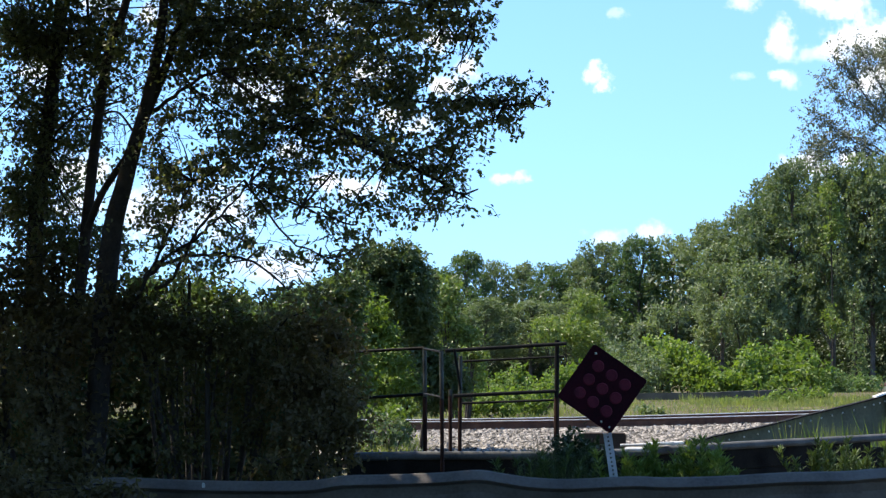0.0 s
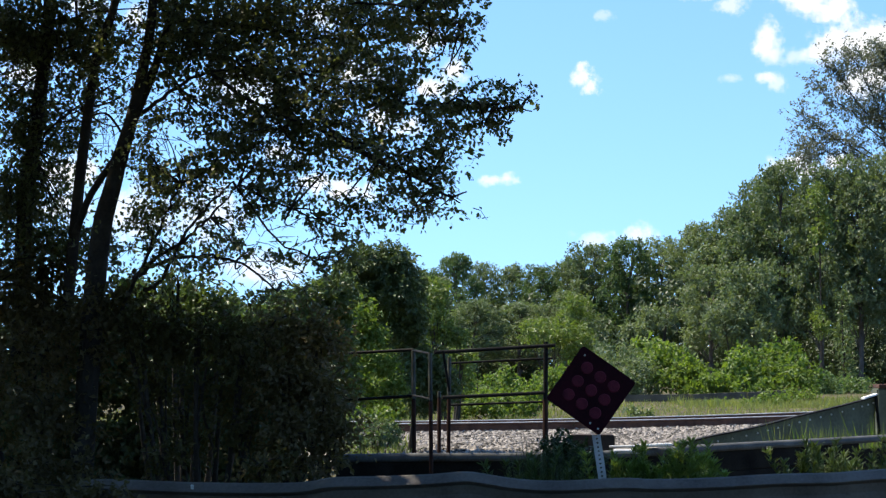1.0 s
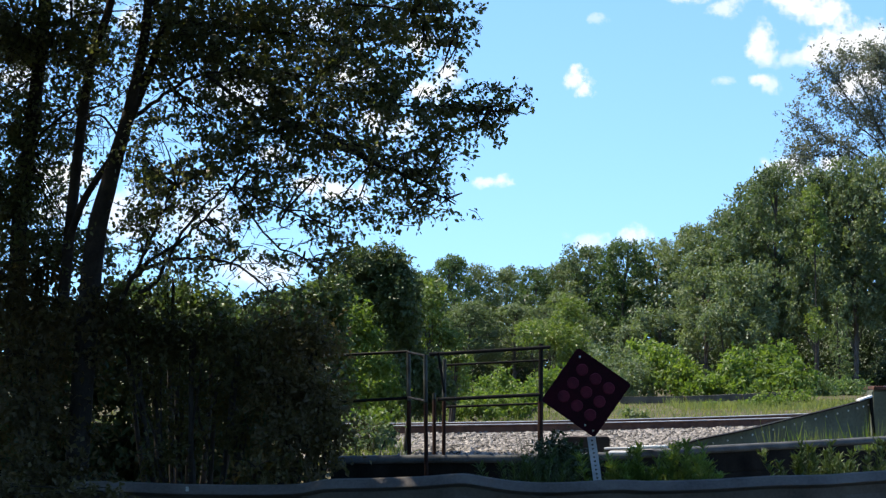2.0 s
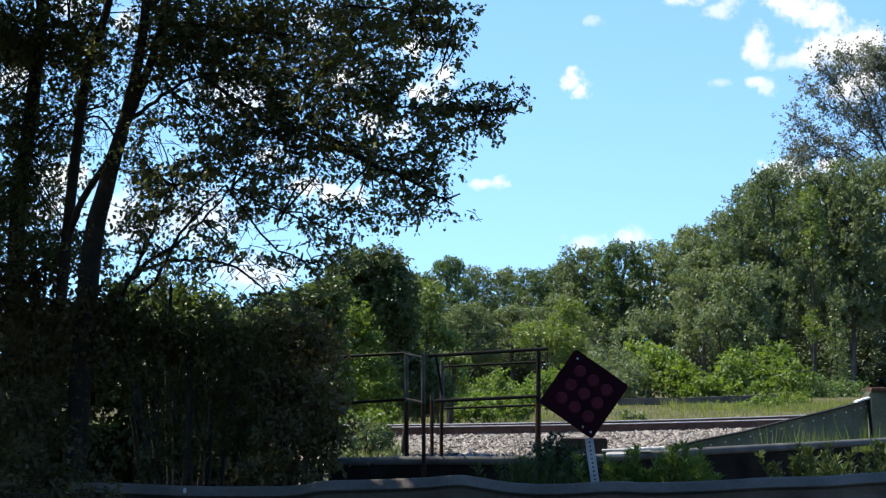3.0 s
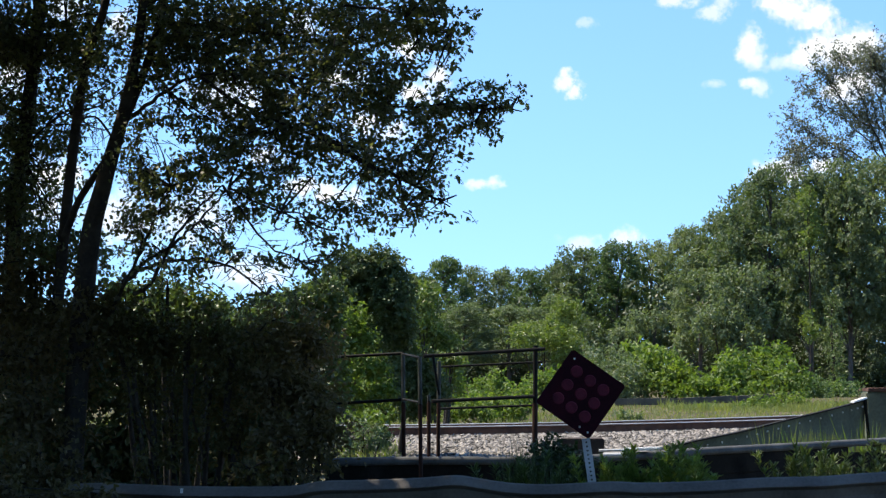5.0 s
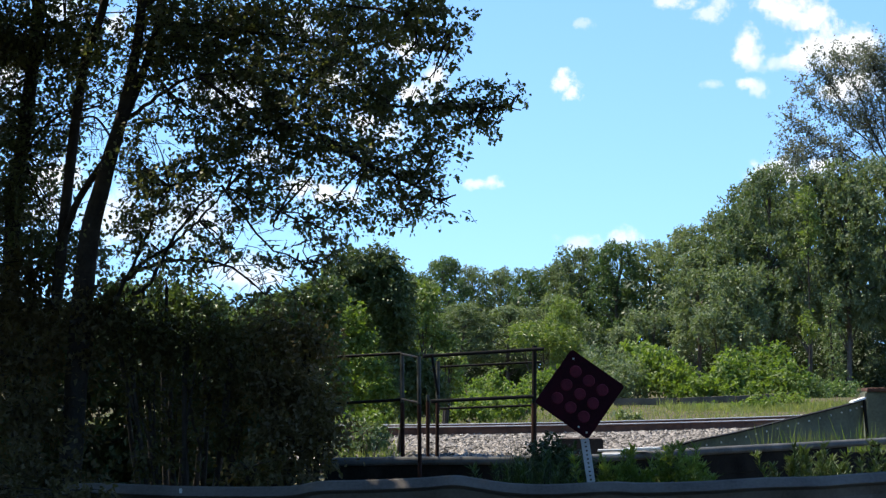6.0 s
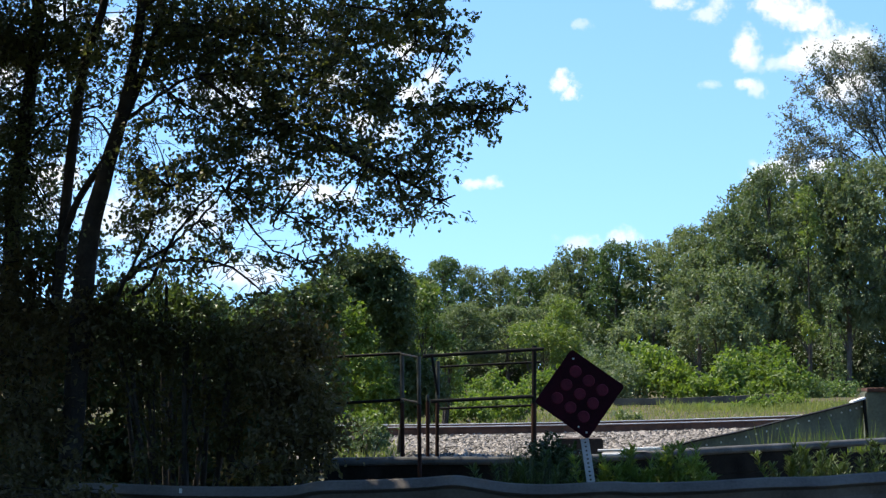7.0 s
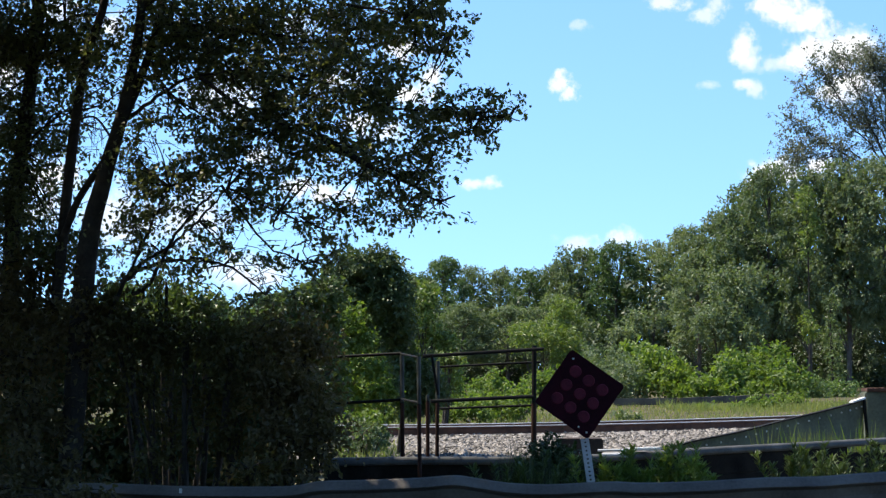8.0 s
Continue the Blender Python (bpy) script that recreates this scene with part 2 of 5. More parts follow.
def sprays(rng, lobes, leaf, per_twig=9, deep=1.0, layers=4.0, twigs=None, reach=0.22, shell=0.0, skin=0.0, broad=False):
    """Leaves along short twigs that fill ellipsoids (x, y, z, half width, half height, density)."""
    out = []
    for x, y, z, rx, rz, dens in lobes:
        n = int(dens * layers * math.pi * rx * rz / (0.3 * leaf * leaf) / per_twig) + 2
        p = rng.normal(size=(n, 3))
        p /= np.linalg.norm(p, axis=1, keepdims=True)
        rad = rng.random(n) ** (1 / 3)
        if shell:
            rad = 1 - (1 - rad) * (1 - shell)
        p *= rad[:, None]
        start = np.array([x, y, z]) + p * np.array([rx, max(rx, rz) * deep, rz])
        if broad:   # twigs gather in clumps with gaps between
            seat = start[:max(2, n // 7)]
            start = seat[rng.integers(0, len(seat), n)] + rng.normal(0, 0.085, (n, 3))
        if broad:   # flat sprays in storeys, drooping outwards
            storey = 0.16
            level = np.round(start[:, 2] / storey + 0.35 * np.sin(start[:, 0] * 2.1 + start[:, 1])) * storey
            start[:, 2] = level + (start[:, 2] - level) * 0.45
        d = p * 0.9 + rng.normal(0, 0.55, (n, 3)) * np.array([1, 1, 0.5 if broad else 1]) + np.array([0, 0, -0.15])
        d /= np.linalg.norm(d, axis=1, keepdims=True)
        span = reach * rng.uniform(0.5, 1.2, n)
        if twigs is not None:
            for a, b in zip(start[::3], (start + d * span[:, None])[::3]):
                twigs.limb([a, (a + b) / 2 + rng.normal(0, 0.01, 3), b], 0.005, 0.002, 3, 1)
        t = np.tile(np.linspace(0.05, 1, per_twig), n)
        at = np.repeat(start, per_twig, 0) + np.repeat(d * span[:, None], per_twig, 0) * t[:, None]
        at += rng.normal(0, leaf * 0.35, at.shape)
        way = np.repeat(d, per_twig, 0) * 0.6 + rng.normal(0, 0.7, at.shape) + np.array([0, 0, -0.35])
        up = rng.normal(0, 0.6, at.shape) + np.array([0, 0, 1.0]) * (1 - 0.5 * skin) + np.repeat(p, per_twig, 0) * 1.5 * skin
        size = leaf * rng.uniform(0.65, 1.25, len(at))
        out.append(leaf_quads(at, way, up, size, size * rng.uniform(0.5, 0.75, len(at)), 0.2, broad)[0])
    v = np.concatenate(out)
    return v, np.arange(len(v), dtype=np.int32).reshape(-1, 6 if broad else 4)


# ---- ground ----
def height(x, y):
    """The lie of the land: level by the road, a low bank, the track bed, a grassy strip, then level woods."""
    t = np.clip((y - 23.5) / 7.0, 0, 1)
    h = 0.27 * t * t * (3 - 2 * t)
    s = np.clip((y - 50.0) / 20.0, 0, 1)
    return h + 0.12 * s * s * (3 - 2 * s)


def build_ground():
    xs = np.concatenate([np.linspace(-2500, -60, 14), np.linspace(-50, 50, 101), np.linspace(60, 2500, 14)])
    ys = np.concatenate([np.linspace(-2500, -20, 12), np.linspace(-10, 90, 161), np.linspace(100, 2500, 14)])
    gx, gy = np.meshgrid(xs, ys)
    rng = np.random.default_rng(3)
    gz = height(gx, gy) + rng.normal(0, 0.012, gx.shape) * (np.abs(gx) < 55) * (gy < 95) * (gy > -12)
    v = np.stack([gx, gy, gz], -1).reshape(-1, 3)
    n, m = gx.shape
    i = (np.arange(n - 1)[:, None] * m + np.arange(m - 1)[None, :]).ravel()
    ob = soup("ground", v, np.stack([i, i + 1, i + m + 1, i + m], 1), SOIL, None, True)
    tagged(ob, "uneven soil with sparse grass beside the track", "ground", kind="structure")


build_ground()


# ---- railway track ----
def track_y(x):
    return 39.9 + 0.45 * x + 0.055 * x * x if x > -4 else 38.98 + 0.01 * (x + 4)


def track_line(offset, z, x0=-9.0, x1=16.0, n=60):
    """A line beside the track's middle; offset is to the far side."""
    out = []
    for i in range(n + 1):
        x = x0 + (x1 - x0) * i / n
        d = Vector((1, (track_y(x + 0.05) - track_y(x - 0.05)) / 0.1, 0)).normalized()
        out.append(Vector((x, track_y(x), z)) + Vector((-d.y, d.x, 0)) * offset)
    return out


def build_track():
    tr = thing("railway_track", "rusty steel railway track with polished rail heads on timber sleepers", "railway track", (0, 0, 0))
    foot = [(-0.07, 0), (0.07, 0), (0.07, 0.012), (0.012, 0.03), (0.010, 0.125), (0.036, 0.132), (0.036, 0.160), (-0.036, 0.160), (-0.036, 0.132), (-0.010, 0.125), (-0.012, 0.03), (-0.07, 0.012)]
    head = [(-0.0375, 0.156), (0.0375, 0.156), (0.0375, 0.162), (0.030, 0.171), (-0.030, 0.171), (-0.0375, 0.162)]
    for off in (0.0, 1.5):
        line = track_line(off, 0.285)
        rail = part("rail", sweep(bmesh.new(), line, foot), RUST, tr, "rust-brown steel rail")
        part("rail_head", sweep(bmesh.new(), line, head), RAIL_TOP, rail, "polished rail head")
    mid = track_line(0.75, 0.20, n=46)
    bm = bmesh.new()
    box(bm, (0.23, 2.6, 0.18), Matrix(), 0.012)
    me = bpy.data.meshes.new("sleeper")
    bm.to_mesh(me)
    bm.free()
    me.materials.append(WOOD)
    for a, b in zip(mid, mid[1:]):
        ob = new("sleeper", me)
        ob.parent = tr
        d = b - a
        ob.matrix_basis = pose(a.x, a.y, a.z - 0.005, 0, 0, math.degrees(math.atan2(d.y, d.x)))


def build_ballast():
    """Crushed stone round the track, heaped loosely."""
    rng = np.random.default_rng(8)
    n = 62000
    x = rng.uniform(-7, 9, n)
    base = np.array([track_y(v) for v in x])
    y = base + rng.uniform(-10.5, 2.6, n)
    keep = y > 28.5
    x, y, base = x[keep], y[keep], base[keep]
    n = len(x)
    z = height(x, y) - 0.005 + rng.uniform(0, 0.035, n)
    r = rng.uniform(0.02, 0.05, n) * np.where(rng.random(n) < 0.15, 1.4, 1.0)
    dirs = np.array([(1, 0, 0.1), (0, 1, -0.1), (-1, 0, 0.1), (0, -1, -0.1), (0.2, 0.1, 0.6), (0, 0, -0.6)], dtype=float)
    v = np.stack([x, y, z], 1)[:, None, :] + dirs[None] * r[:, None, None] * rng.uniform(0.7, 1.15, (n, 6, 1)) + rng.normal(0, 0.008, (n, 6, 3))
    f = np.array([(0, 1, 4), (1, 2, 4), (2, 3, 4), (3, 0, 4), (1, 0, 5), (2, 1, 5), (3, 2, 5), (0, 3, 5)])
    q = (np.arange(n)[:, None, None] * 6 + f[None]).reshape(-1, 3)
    ob = soup("ballast", v.reshape(-1, 3), q, STONE)
    tagged(ob, "pale crushed-stone ballast along the railway track", "ballast", kind="stuff")


build_track()
build_ballast()


# ---- guardrails ----
W_FACE = [(0.0, 0.155), (0.010, 0.156), (0.030, 0.146), (0.076, 0.100), (0.083, 0.090), (0.078, 0.084), (0.020, 0.062), (0.010, 0.0),
          (0.020, -0.062), (0.078, -0.084), (0.083, -0.090), (0.076, -0.100), (0.030, -0.146), (0.0, -0.155)]


def guardrail(label, tops, posts, group="roadside guardrails"):
    """A corrugated steel beam whose upper edge runs through the points, on posts at the given places along it."""
    rail = thing("guardrail", label, "guardrail", (0, 0, 0), group)
    line = [Vector(p) - Vector((0, 0, 0.156)) for p in curve_points(tops, 10)]
    outline = W_FACE + [(o - 0.004, u) for o, u in reversed(W_FACE)]
    beam = part("beam", sweep(bmesh.new(), line, outline), GALV, rail)
    for t in posts:
        p = line[int(t * (len(line) - 1))]
        bm = bmesh.new()
        zb = float(height(p.x, p.y)) - 0.15
        top = p.z + 0.12
        m = Matrix.Translation((p.x, p.y + 0.02, (zb + top) / 2))
        for off, size in ((-0.05, (0.10, 0.008)), (0.05, (0.10, 0.008))):
            box(bm, (size[0], size[1], top - zb), m @ Matrix.Translation((0, off + 0.06, 0)))
        box(bm, (0.008, 0.092, top - zb), m @ Matrix.Translation((0, 0.06, 0)))
        part("post", bm, GALV, rail, "steel I-section post")
        bm = bmesh.new()
        rod(bm, (p.x, p.y - 0.03, p.z), (p.x, p.y - 0.008, p.z), 0.016, 0.012, 8)
        part("bolt", bm, GALV, rail, "splice bolt")
    return rail


NEAR_RAIL = guardrail("bent dull galvanised steel guardrail beside the road",
          [(-2.706, 16.35, 0.661), (-2.413, 16.3, 0.667), (-1.873, 16.2, 0.652), (-1.26, 16.1, 0.653), (-1.016, 16.05, 0.668), (-0.853, 16, 0.698), (-0.534, 16, 0.706), (-0.175, 16, 0.72), (0.084, 16, 0.738), (0.263, 16, 0.714), (0.463, 16, 0.686),
           (0.742, 16, 0.675), (1.18, 16, 0.694), (1.42, 16, 0.686), (1.864, 16.05, 0.696), (2.271, 16.1, 0.717), (2.689, 16.2, 0.721), (2.9, 16.25, 0.734), (3.5, 16.4, 0.764)],
          [0.08, 0.36, 0.66, 0.93])

x, y, z = (-1.852, 16.1, 0.627)
part("reflector", box(bmesh.new(), (0.022, 0.008, 0.034), Matrix.Translation((x, y - 0.1, z)), 0.003), RIVET, NEAR_RAIL, "small pale reflector tab")


def build_capped_wall():
    """A timber retaining wall, coloured near black for the shade below its pale rounded cap; past its end the cap runs
    on as an open rail on posts.
    """
    w = thing("retaining_wall", "timber retaining wall, blackened for the shade below its pale worn cap", "retaining wall", (0, 0, 0))
    tops = [(-1.062, 20.4, 0.682), (-0.735, 20.5, 0.684), (-0.431, 20.6, 0.685), (0.604, 20.9, 0.678), (1.465, 21.3, 0.683), (2.59, 22.3, 0.712), (3.741, 23.6, 0.718), (4.885, 25, 0.722), (6.16, 26.4, 0.724)]
    line = curve_points(tops, 8)
    cap = [(-0.05, -0.075), (0.05, -0.075), (0.058, -0.05), (0.05, -0.02), (0.03, -0.004), (0.0, 0.0), (-0.03, -0.004), (-0.05, -0.02), (-0.058, -0.05)]
    c = part("cap", sweep(bmesh.new(), line, cap), CAP, w, "pale worn rounded cap")
    c.data.polygons.foreach_set("use_smooth", [True] * len(c.data.polygons))
    for k in range(4):
        for a in range(0, 65, 13):
            seg = [p - Vector((0, -0.01 * ((k + a) % 3), 0.072 + k * 0.205 + (0.07 if a > 45 else 0))) for p in line[a:a + 14]]
            board = [(-0.03, -0.2), (0.03, -0.2), (0.034, -0.19), (0.034, -0.01), (0.03, 0.0), (-0.03, 0.0)]
            part("plank", sweep(bmesh.new(), seg, board), SHADE_BLACK, w)
    for t in (0.86, 0.97):
        p = line[int(t * (len(line) - 1))]
        part("post", box(bmesh.new(), (0.1, 0.1, p.z - 0.05), Matrix.Translation((p.x, p.y, (p.z - 0.05) / 2)), 0.008), SHADE_BLACK, w)


CAP = surface("worn_pale_cap", (0.028, 0.028, 0.026), (0.10, 0.10, 0.092), 3, 40, 0.7, 0, 0.3, 0.3, 0.002)
# near-black boards stand in for the shade under the cap
SHADE_BLACK = surface("shade_black_timber", (0.006, 0.0055, 0.005), (0.022, 0.02, 0.017), 4, 50, 0.9, 0, 0.4, 0.05, 0.004)
build_capped_wall()


# ---- railing by the track ----
def build_railing():
    r = thing("railing", "dark painted steel pipe railing with several uprights", "railing", (0, 0, 0))

    def post(a, b, w=0.024):
        a, b = Vector(a), Vector(b)
        k = a.lerp(b, (a.z - 1.16) / (a.z - b.z)) if a.z > 1.2 and b.z < 1.1 else None
        ob = part("post", rod(bmesh.new(), a, b, w * 0.85), DARK_PAINT, r)
        if k is not None:
            part("foot", rod(bmesh.new(), k, b + Vector((0, 0, 0.01)), w * 0.85 + 0.003), RUST_DARK, ob, "rust-brown lower part")
            # thin uprights get an added lighter skin above, as if lit
            if w < 0.025:
                part("lit_upper", rod(bmesh.new(), a + Vector((0, 0, 0.004)), k + Vector((0, 0, 0.01)), w * 0.85 + 0.003), LIT_GREY, ob, "upper part coloured lighter grey for the light on it")

    def rail(a, b, w=0.017):
        part("rail", rod(bmesh.new(), a, b, w * 0.85), DARK_PAINT, r)
    post((-0.386, 21.2, 1.627), (-0.375, 21.2, 0.288), 0.02)
    post((-0.217, 20.2, 1.59), (-0.206, 20.2, 0.395), 0.018)
    post((-0.15, 22.2, 1.223), (-0.149, 22.2, 0.34), 0.018)
    post((-0.105, 21, 1.615), (-0.047, 21, 1.238), 0.014)
    post((-0.048, 21.4, 1.553), (-0.059, 21.4, 0.382), 0.018)
    post((0.866, 21.4, 1.702), (0.853, 21.4, 0.382), 0.026)
    rail((-1.424, 21.6, 1.575), (-0.386, 21.2, 1.627))
    rail((-1.422, 21.6, 1.128), (-0.386, 21.2, 1.193))
    rail((-0.386, 21.2, 1.621), (-0.217, 20.2, 1.585), 0.012)
    rail((-0.386, 21.2, 1.199), (-0.217, 20.2, 1.183), 0.012)
    rail((-0.189, 21, 1.599), (0.951, 21.4, 1.67), 0.02)
    rail((-0.048, 21.5, 1.5), (0.938, 21.6, 1.548), 0.013)
    rail((-0.115, 21, 1.181), (0.865, 21.4, 1.222), 0.02)
    rail((-0.048, 21.5, 1.103), (0.873, 21.6, 1.134), 0.013)


build_railing()


# ---- road-end marker ----
def build_marker():
    s = thing("object_marker", "leaning maroon diamond marker with nine round reflectors on perforated post", "road sign", (1.082, 16.6, 0.468))
    base = Vector(s.location)
    c = Vector((0.996, 16.5, 1.302)) - base
    tilt = Matrix.Translation(c) @ pose(0, 0, 0, 0, -10.0, 0) @ pose(0, 0, 0, 0, 45, 0)
    bm = bmesh.new()
    ring = []
    for cx, cz, a0 in ((1, 1, 0), (-1, 1, 90), (-1, -1, 180), (1, -1, 270)):
        for k in range(6):
            a = radians(a0 + k * 18)
            ring.append((cx * 0.213 + 0.024 * math.cos(a), cz * 0.213 + 0.024 * math.sin(a)))
    front, back = [bm.verts.new((a, -0.002, b)) for a, b in ring], [bm.verts.new((a, 0.002, b)) for a, b in ring]
    bm.faces.new(front), bm.faces.new(list(reversed(back)))
    for k in range(len(ring)):
        bm.faces.new((front[k], back[k], back[(k + 1) % len(ring)], front[(k + 1) % len(ring)]))
    bmesh.ops.recalc_face_normals(bm, faces=bm.faces[:])
    bm.transform(tilt)
    panel = part("panel", bm, SIGN_RED, s, "faded maroon diamond sheet")
    for i in (-1, 0, 1):
        for k in (-1, 0, 1):
            bm = bmesh.new()
            bmesh.ops.create_cone(bm, cap_ends=True, segments=20, radius1=0.046, radius2=0.038, depth=0.008,
                                  matrix=tilt @ Matrix.Translation((i * 0.118, -0.005, k * 0.118)) @ pose(0, 0, 0, 90, 0, 0))
            part("reflector", bm, REFLECTOR, panel, "dull red round reflector")
    for x, z in ((-0.185, 0.185), (0.2, -0.2), (0.13, -0.2)):
        bm = bmesh.new()
        bmesh.ops.create_uvsphere(bm, u_segments=8, v_segments=5, radius=0.008, matrix=tilt @ Matrix.Translation((x, -0.004, z)))
        part("bolt", bm, RIVET, panel, "pale bolt head")
    # post with a row of holes: two side strips and bridges between the holes
    top, foot = Vector((1.032, 16.56, 1.005)) - base, Vector((1.145, 16.56, 0.225)) - base
    ax = (top - foot).normalized()
    m = Matrix.Translation(foot) @ Matrix.Rotation(math.atan2(ax.x, ax.z), 4, "Y")
    n = int((top - foot).length / 0.0305)
    bm = bmesh.new()
    for sx in (-1, 1):
        box(bm, (0.020, 0.003, n * 0.0305), m @ Matrix.Translation((sx * 0.017, 0, n * 0.0305 / 2)))
        box(bm, (0.003, 0.03, n * 0.0305), m @ Matrix.Translation((sx * 0.0285, 0.015, n * 0.0305 / 2)))
    for i in range(n):
        box(bm, (0.016, 0.003, 0.018), m @ Matrix.Translation((0, 0, i * 0.0305 + 0.0152)))
    part("post", bm, GALV_PALE, s, "pale perforated steel post")


GALV_PALE = surface("pale_galvanised_post", (0.42, 0.43, 0.44), (0.62, 0.63, 0.64), 6, 60, 0.55, 0.1, 0.1)
build_marker()


# ---- plate girder of the bridge ----
def build_girder():
    g = thing("plate_girder", "weathered riveted steel plate girder with a curved top flange", "girder", (0, 0, 0))
    tops = curve_points([(2.428, 26.6, 0.504), (2.768, 27, 0.557), (3.06, 27.2, 0.617), (3.554, 27.6, 0.693), (3.955, 28, 0.769), (4.351, 28.3, 0.849), (4.755, 28.6, 0.928), (5.167, 28.9, 1.015), (5.388, 29, 1.075)], 8)
    bm = bmesh.new()
    up = [bm.verts.new(p) for p in tops]
    lo = [bm.verts.new((p.x, p.y, 0.0)) for p in tops]
    up2 = [bm.verts.new(p + Vector((0, 0.02, 0))) for p in tops]
    lo2 = [bm.verts.new((p.x, p.y + 0.02, 0.0)) for p in tops]
    for i in range(len(tops) - 1):
        bm.faces.new((lo[i], lo[i + 1], up[i + 1], up[i]))
        bm.faces.new((lo2[i], up2[i], up2[i + 1], lo2[i + 1]))
        bm.faces.new((up[i], up[i + 1], up2[i + 1], up2[i]))
    bm.faces.new((lo[-1], lo2[-1], up2[-1], up[-1]))
    web = part("web", bm, GIRDER, g, "dull green-grey steel web plate")
    cap = [(-0.02, 0.0), (0.05, 0.0), (0.05, 0.016), (-0.02, 0.016)]
    part("top_flange", sweep(bmesh.new(), tops, cap), DARK_PAINT, g, "dark curved top flange")
    bm = bmesh.new()
    sweep(bm, tops[-8:], [(-0.02, 0.018), (0.06, 0.018), (0.06, 0.04), (-0.02, 0.04)])
    part("end_cap", bm, WHITE, g, "white-painted flange end")
    me = None
    for i in range(9, len(tops) - 1, 3):
        p = tops[i] + Vector((0, -0.006, -0.075))
        if me is None:
            bm = bmesh.new()
            bmesh.ops.create_uvsphere(bm, u_segments=8, v_segments=5, radius=0.013)
            me = bpy.data.meshes.new("rivet")
            bm.to_mesh(me)
            bm.free()
            me.materials.append(RIVET)
        ob = new("rivet", me)
        ob.parent = web
        ob.location = p
    e = tops[-1]
    part("stiffener", box(bmesh.new(), (0.03, 0.08, e.z), Matrix.Translation((e.x + 0.045, e.y - 0.03, e.z / 2)) @ pose(0, 0, 0, 0, -4.5, 0), 0.006), DARK_PAINT, g, "dark end stiffener")
    p = thing("abutment", "dull green-grey bridge abutment with a rusty edge plate", "abutment", (0, 0, 0))
    a = Vector((5.487, 29.4, 1.177))
    part("wall", box(bmesh.new(), (3.0, 0.4, a.z), Matrix.Translation((a.x + 1.5, a.y + 0.2, a.z / 2)), 0.02), GIRDER, p)
    part("edge_plate", box(bmesh.new(), (3.0, 0.44, 0.045), Matrix.Translation((a.x + 1.52, a.y + 0.19, a.z + 0.026)), 0.005), RUST, p, "rusty edge plate")


build_girder()


# ---- small things behind the marker ----
def loose_box(name, label, category, at, size, material, turn=0.0, lean=0.0, bevel=0.01):
    bm = box(bmesh.new(), size, Matrix.Translation((0, 0, size[2] / 2)), bevel)
    ob = part(name, bm, material, None, label)
    ob.matrix_basis = pose(*at, 0, lean, turn)
    return tagged(ob, category=category)


# brownish concrete, darkened to carry the shade round the block
BLOCK = surface("shade_dark_concrete", (0.025, 0.019, 0.015), (0.075, 0.056, 0.045), 5, 50, 0.9, 0, 0.4, 0.2, 0.003)
x, y, z = (1.374, 22.6, 0.622)
loose_box("concrete_block", "grey weathered concrete block beside the guardrail", "concrete block", (x, y, 0.0), (0.42, 0.4, z + 0.17), BLOCK)
x, y, z = (1.78, 22.9, 0.611)
loose_box("steel_plate", "flat grey steel plate propped on the bank", "steel plate", (x, y, z - 0.02), (0.40, 0.5, 0.05), CONCRETE, 0, -4)
x, y, z = (1.905, 21.6, 0.715)
loose_box("white_board", "white painted board lying on the guardrail", "board", (x, y, z - 0.01), (0.36, 0.10, 0.03), WHITE, 0, -2)
a, b = Vector((1.468, 20.9, 0.688)), Vector((1.708, 20.9, 0.688))
pipe = part("pipe", rod(bmesh.new(), (0, 0, 0), b - a, 0.022), GALV_PALE, None, "pale steel pipe beside the guardrail")
pipe.location = a
tagged(pipe, category="pipe")
a, b = Vector((1.461, 21.4, 0.712)), Vector((1.728, 21.4, 0.717))
pipe = part("pipe", rod(bmesh.new(), (0, 0, 0), b - a, 0.012), GALV_PALE, None, "thin pale steel pipe behind the guardrail")
pipe.location = a
tagged(pipe, category="pipe")

# low barrier beyond the track
bar = thing("timber_barrier", "low grey weathered timber barrier in the grass", "barrier", (0, 0, 0))
ends = [(4.806, 64, 0.51), (6.642, 64, 0.526), (8.367, 65, 0.576), (10.137, 66.5, 0.637)]
for p, q in zip(ends, ends[1:]):
    p, q = Vector(p), Vector(q)
    d = q - p
    m = Matrix.Translation((p + q) / 2) @ pose(0, 0, 0, 0, -math.degrees(math.atan2(d.z, d.x)), math.degrees(math.atan2(d.y, d.x)))
    part("beam", box(bmesh.new(), (d.length - 0.02, 0.14, 0.2), m, 0.015), WEATHERED, bar)
    part("post", box(bmesh.new(), (0.16, 0.16, p.z - 0.2), Matrix.Translation((p.x + 0.2, p.y + 0.16, (p.z - 0.2) / 2 + 0.18)), 0.01), WEATHERED, bar)


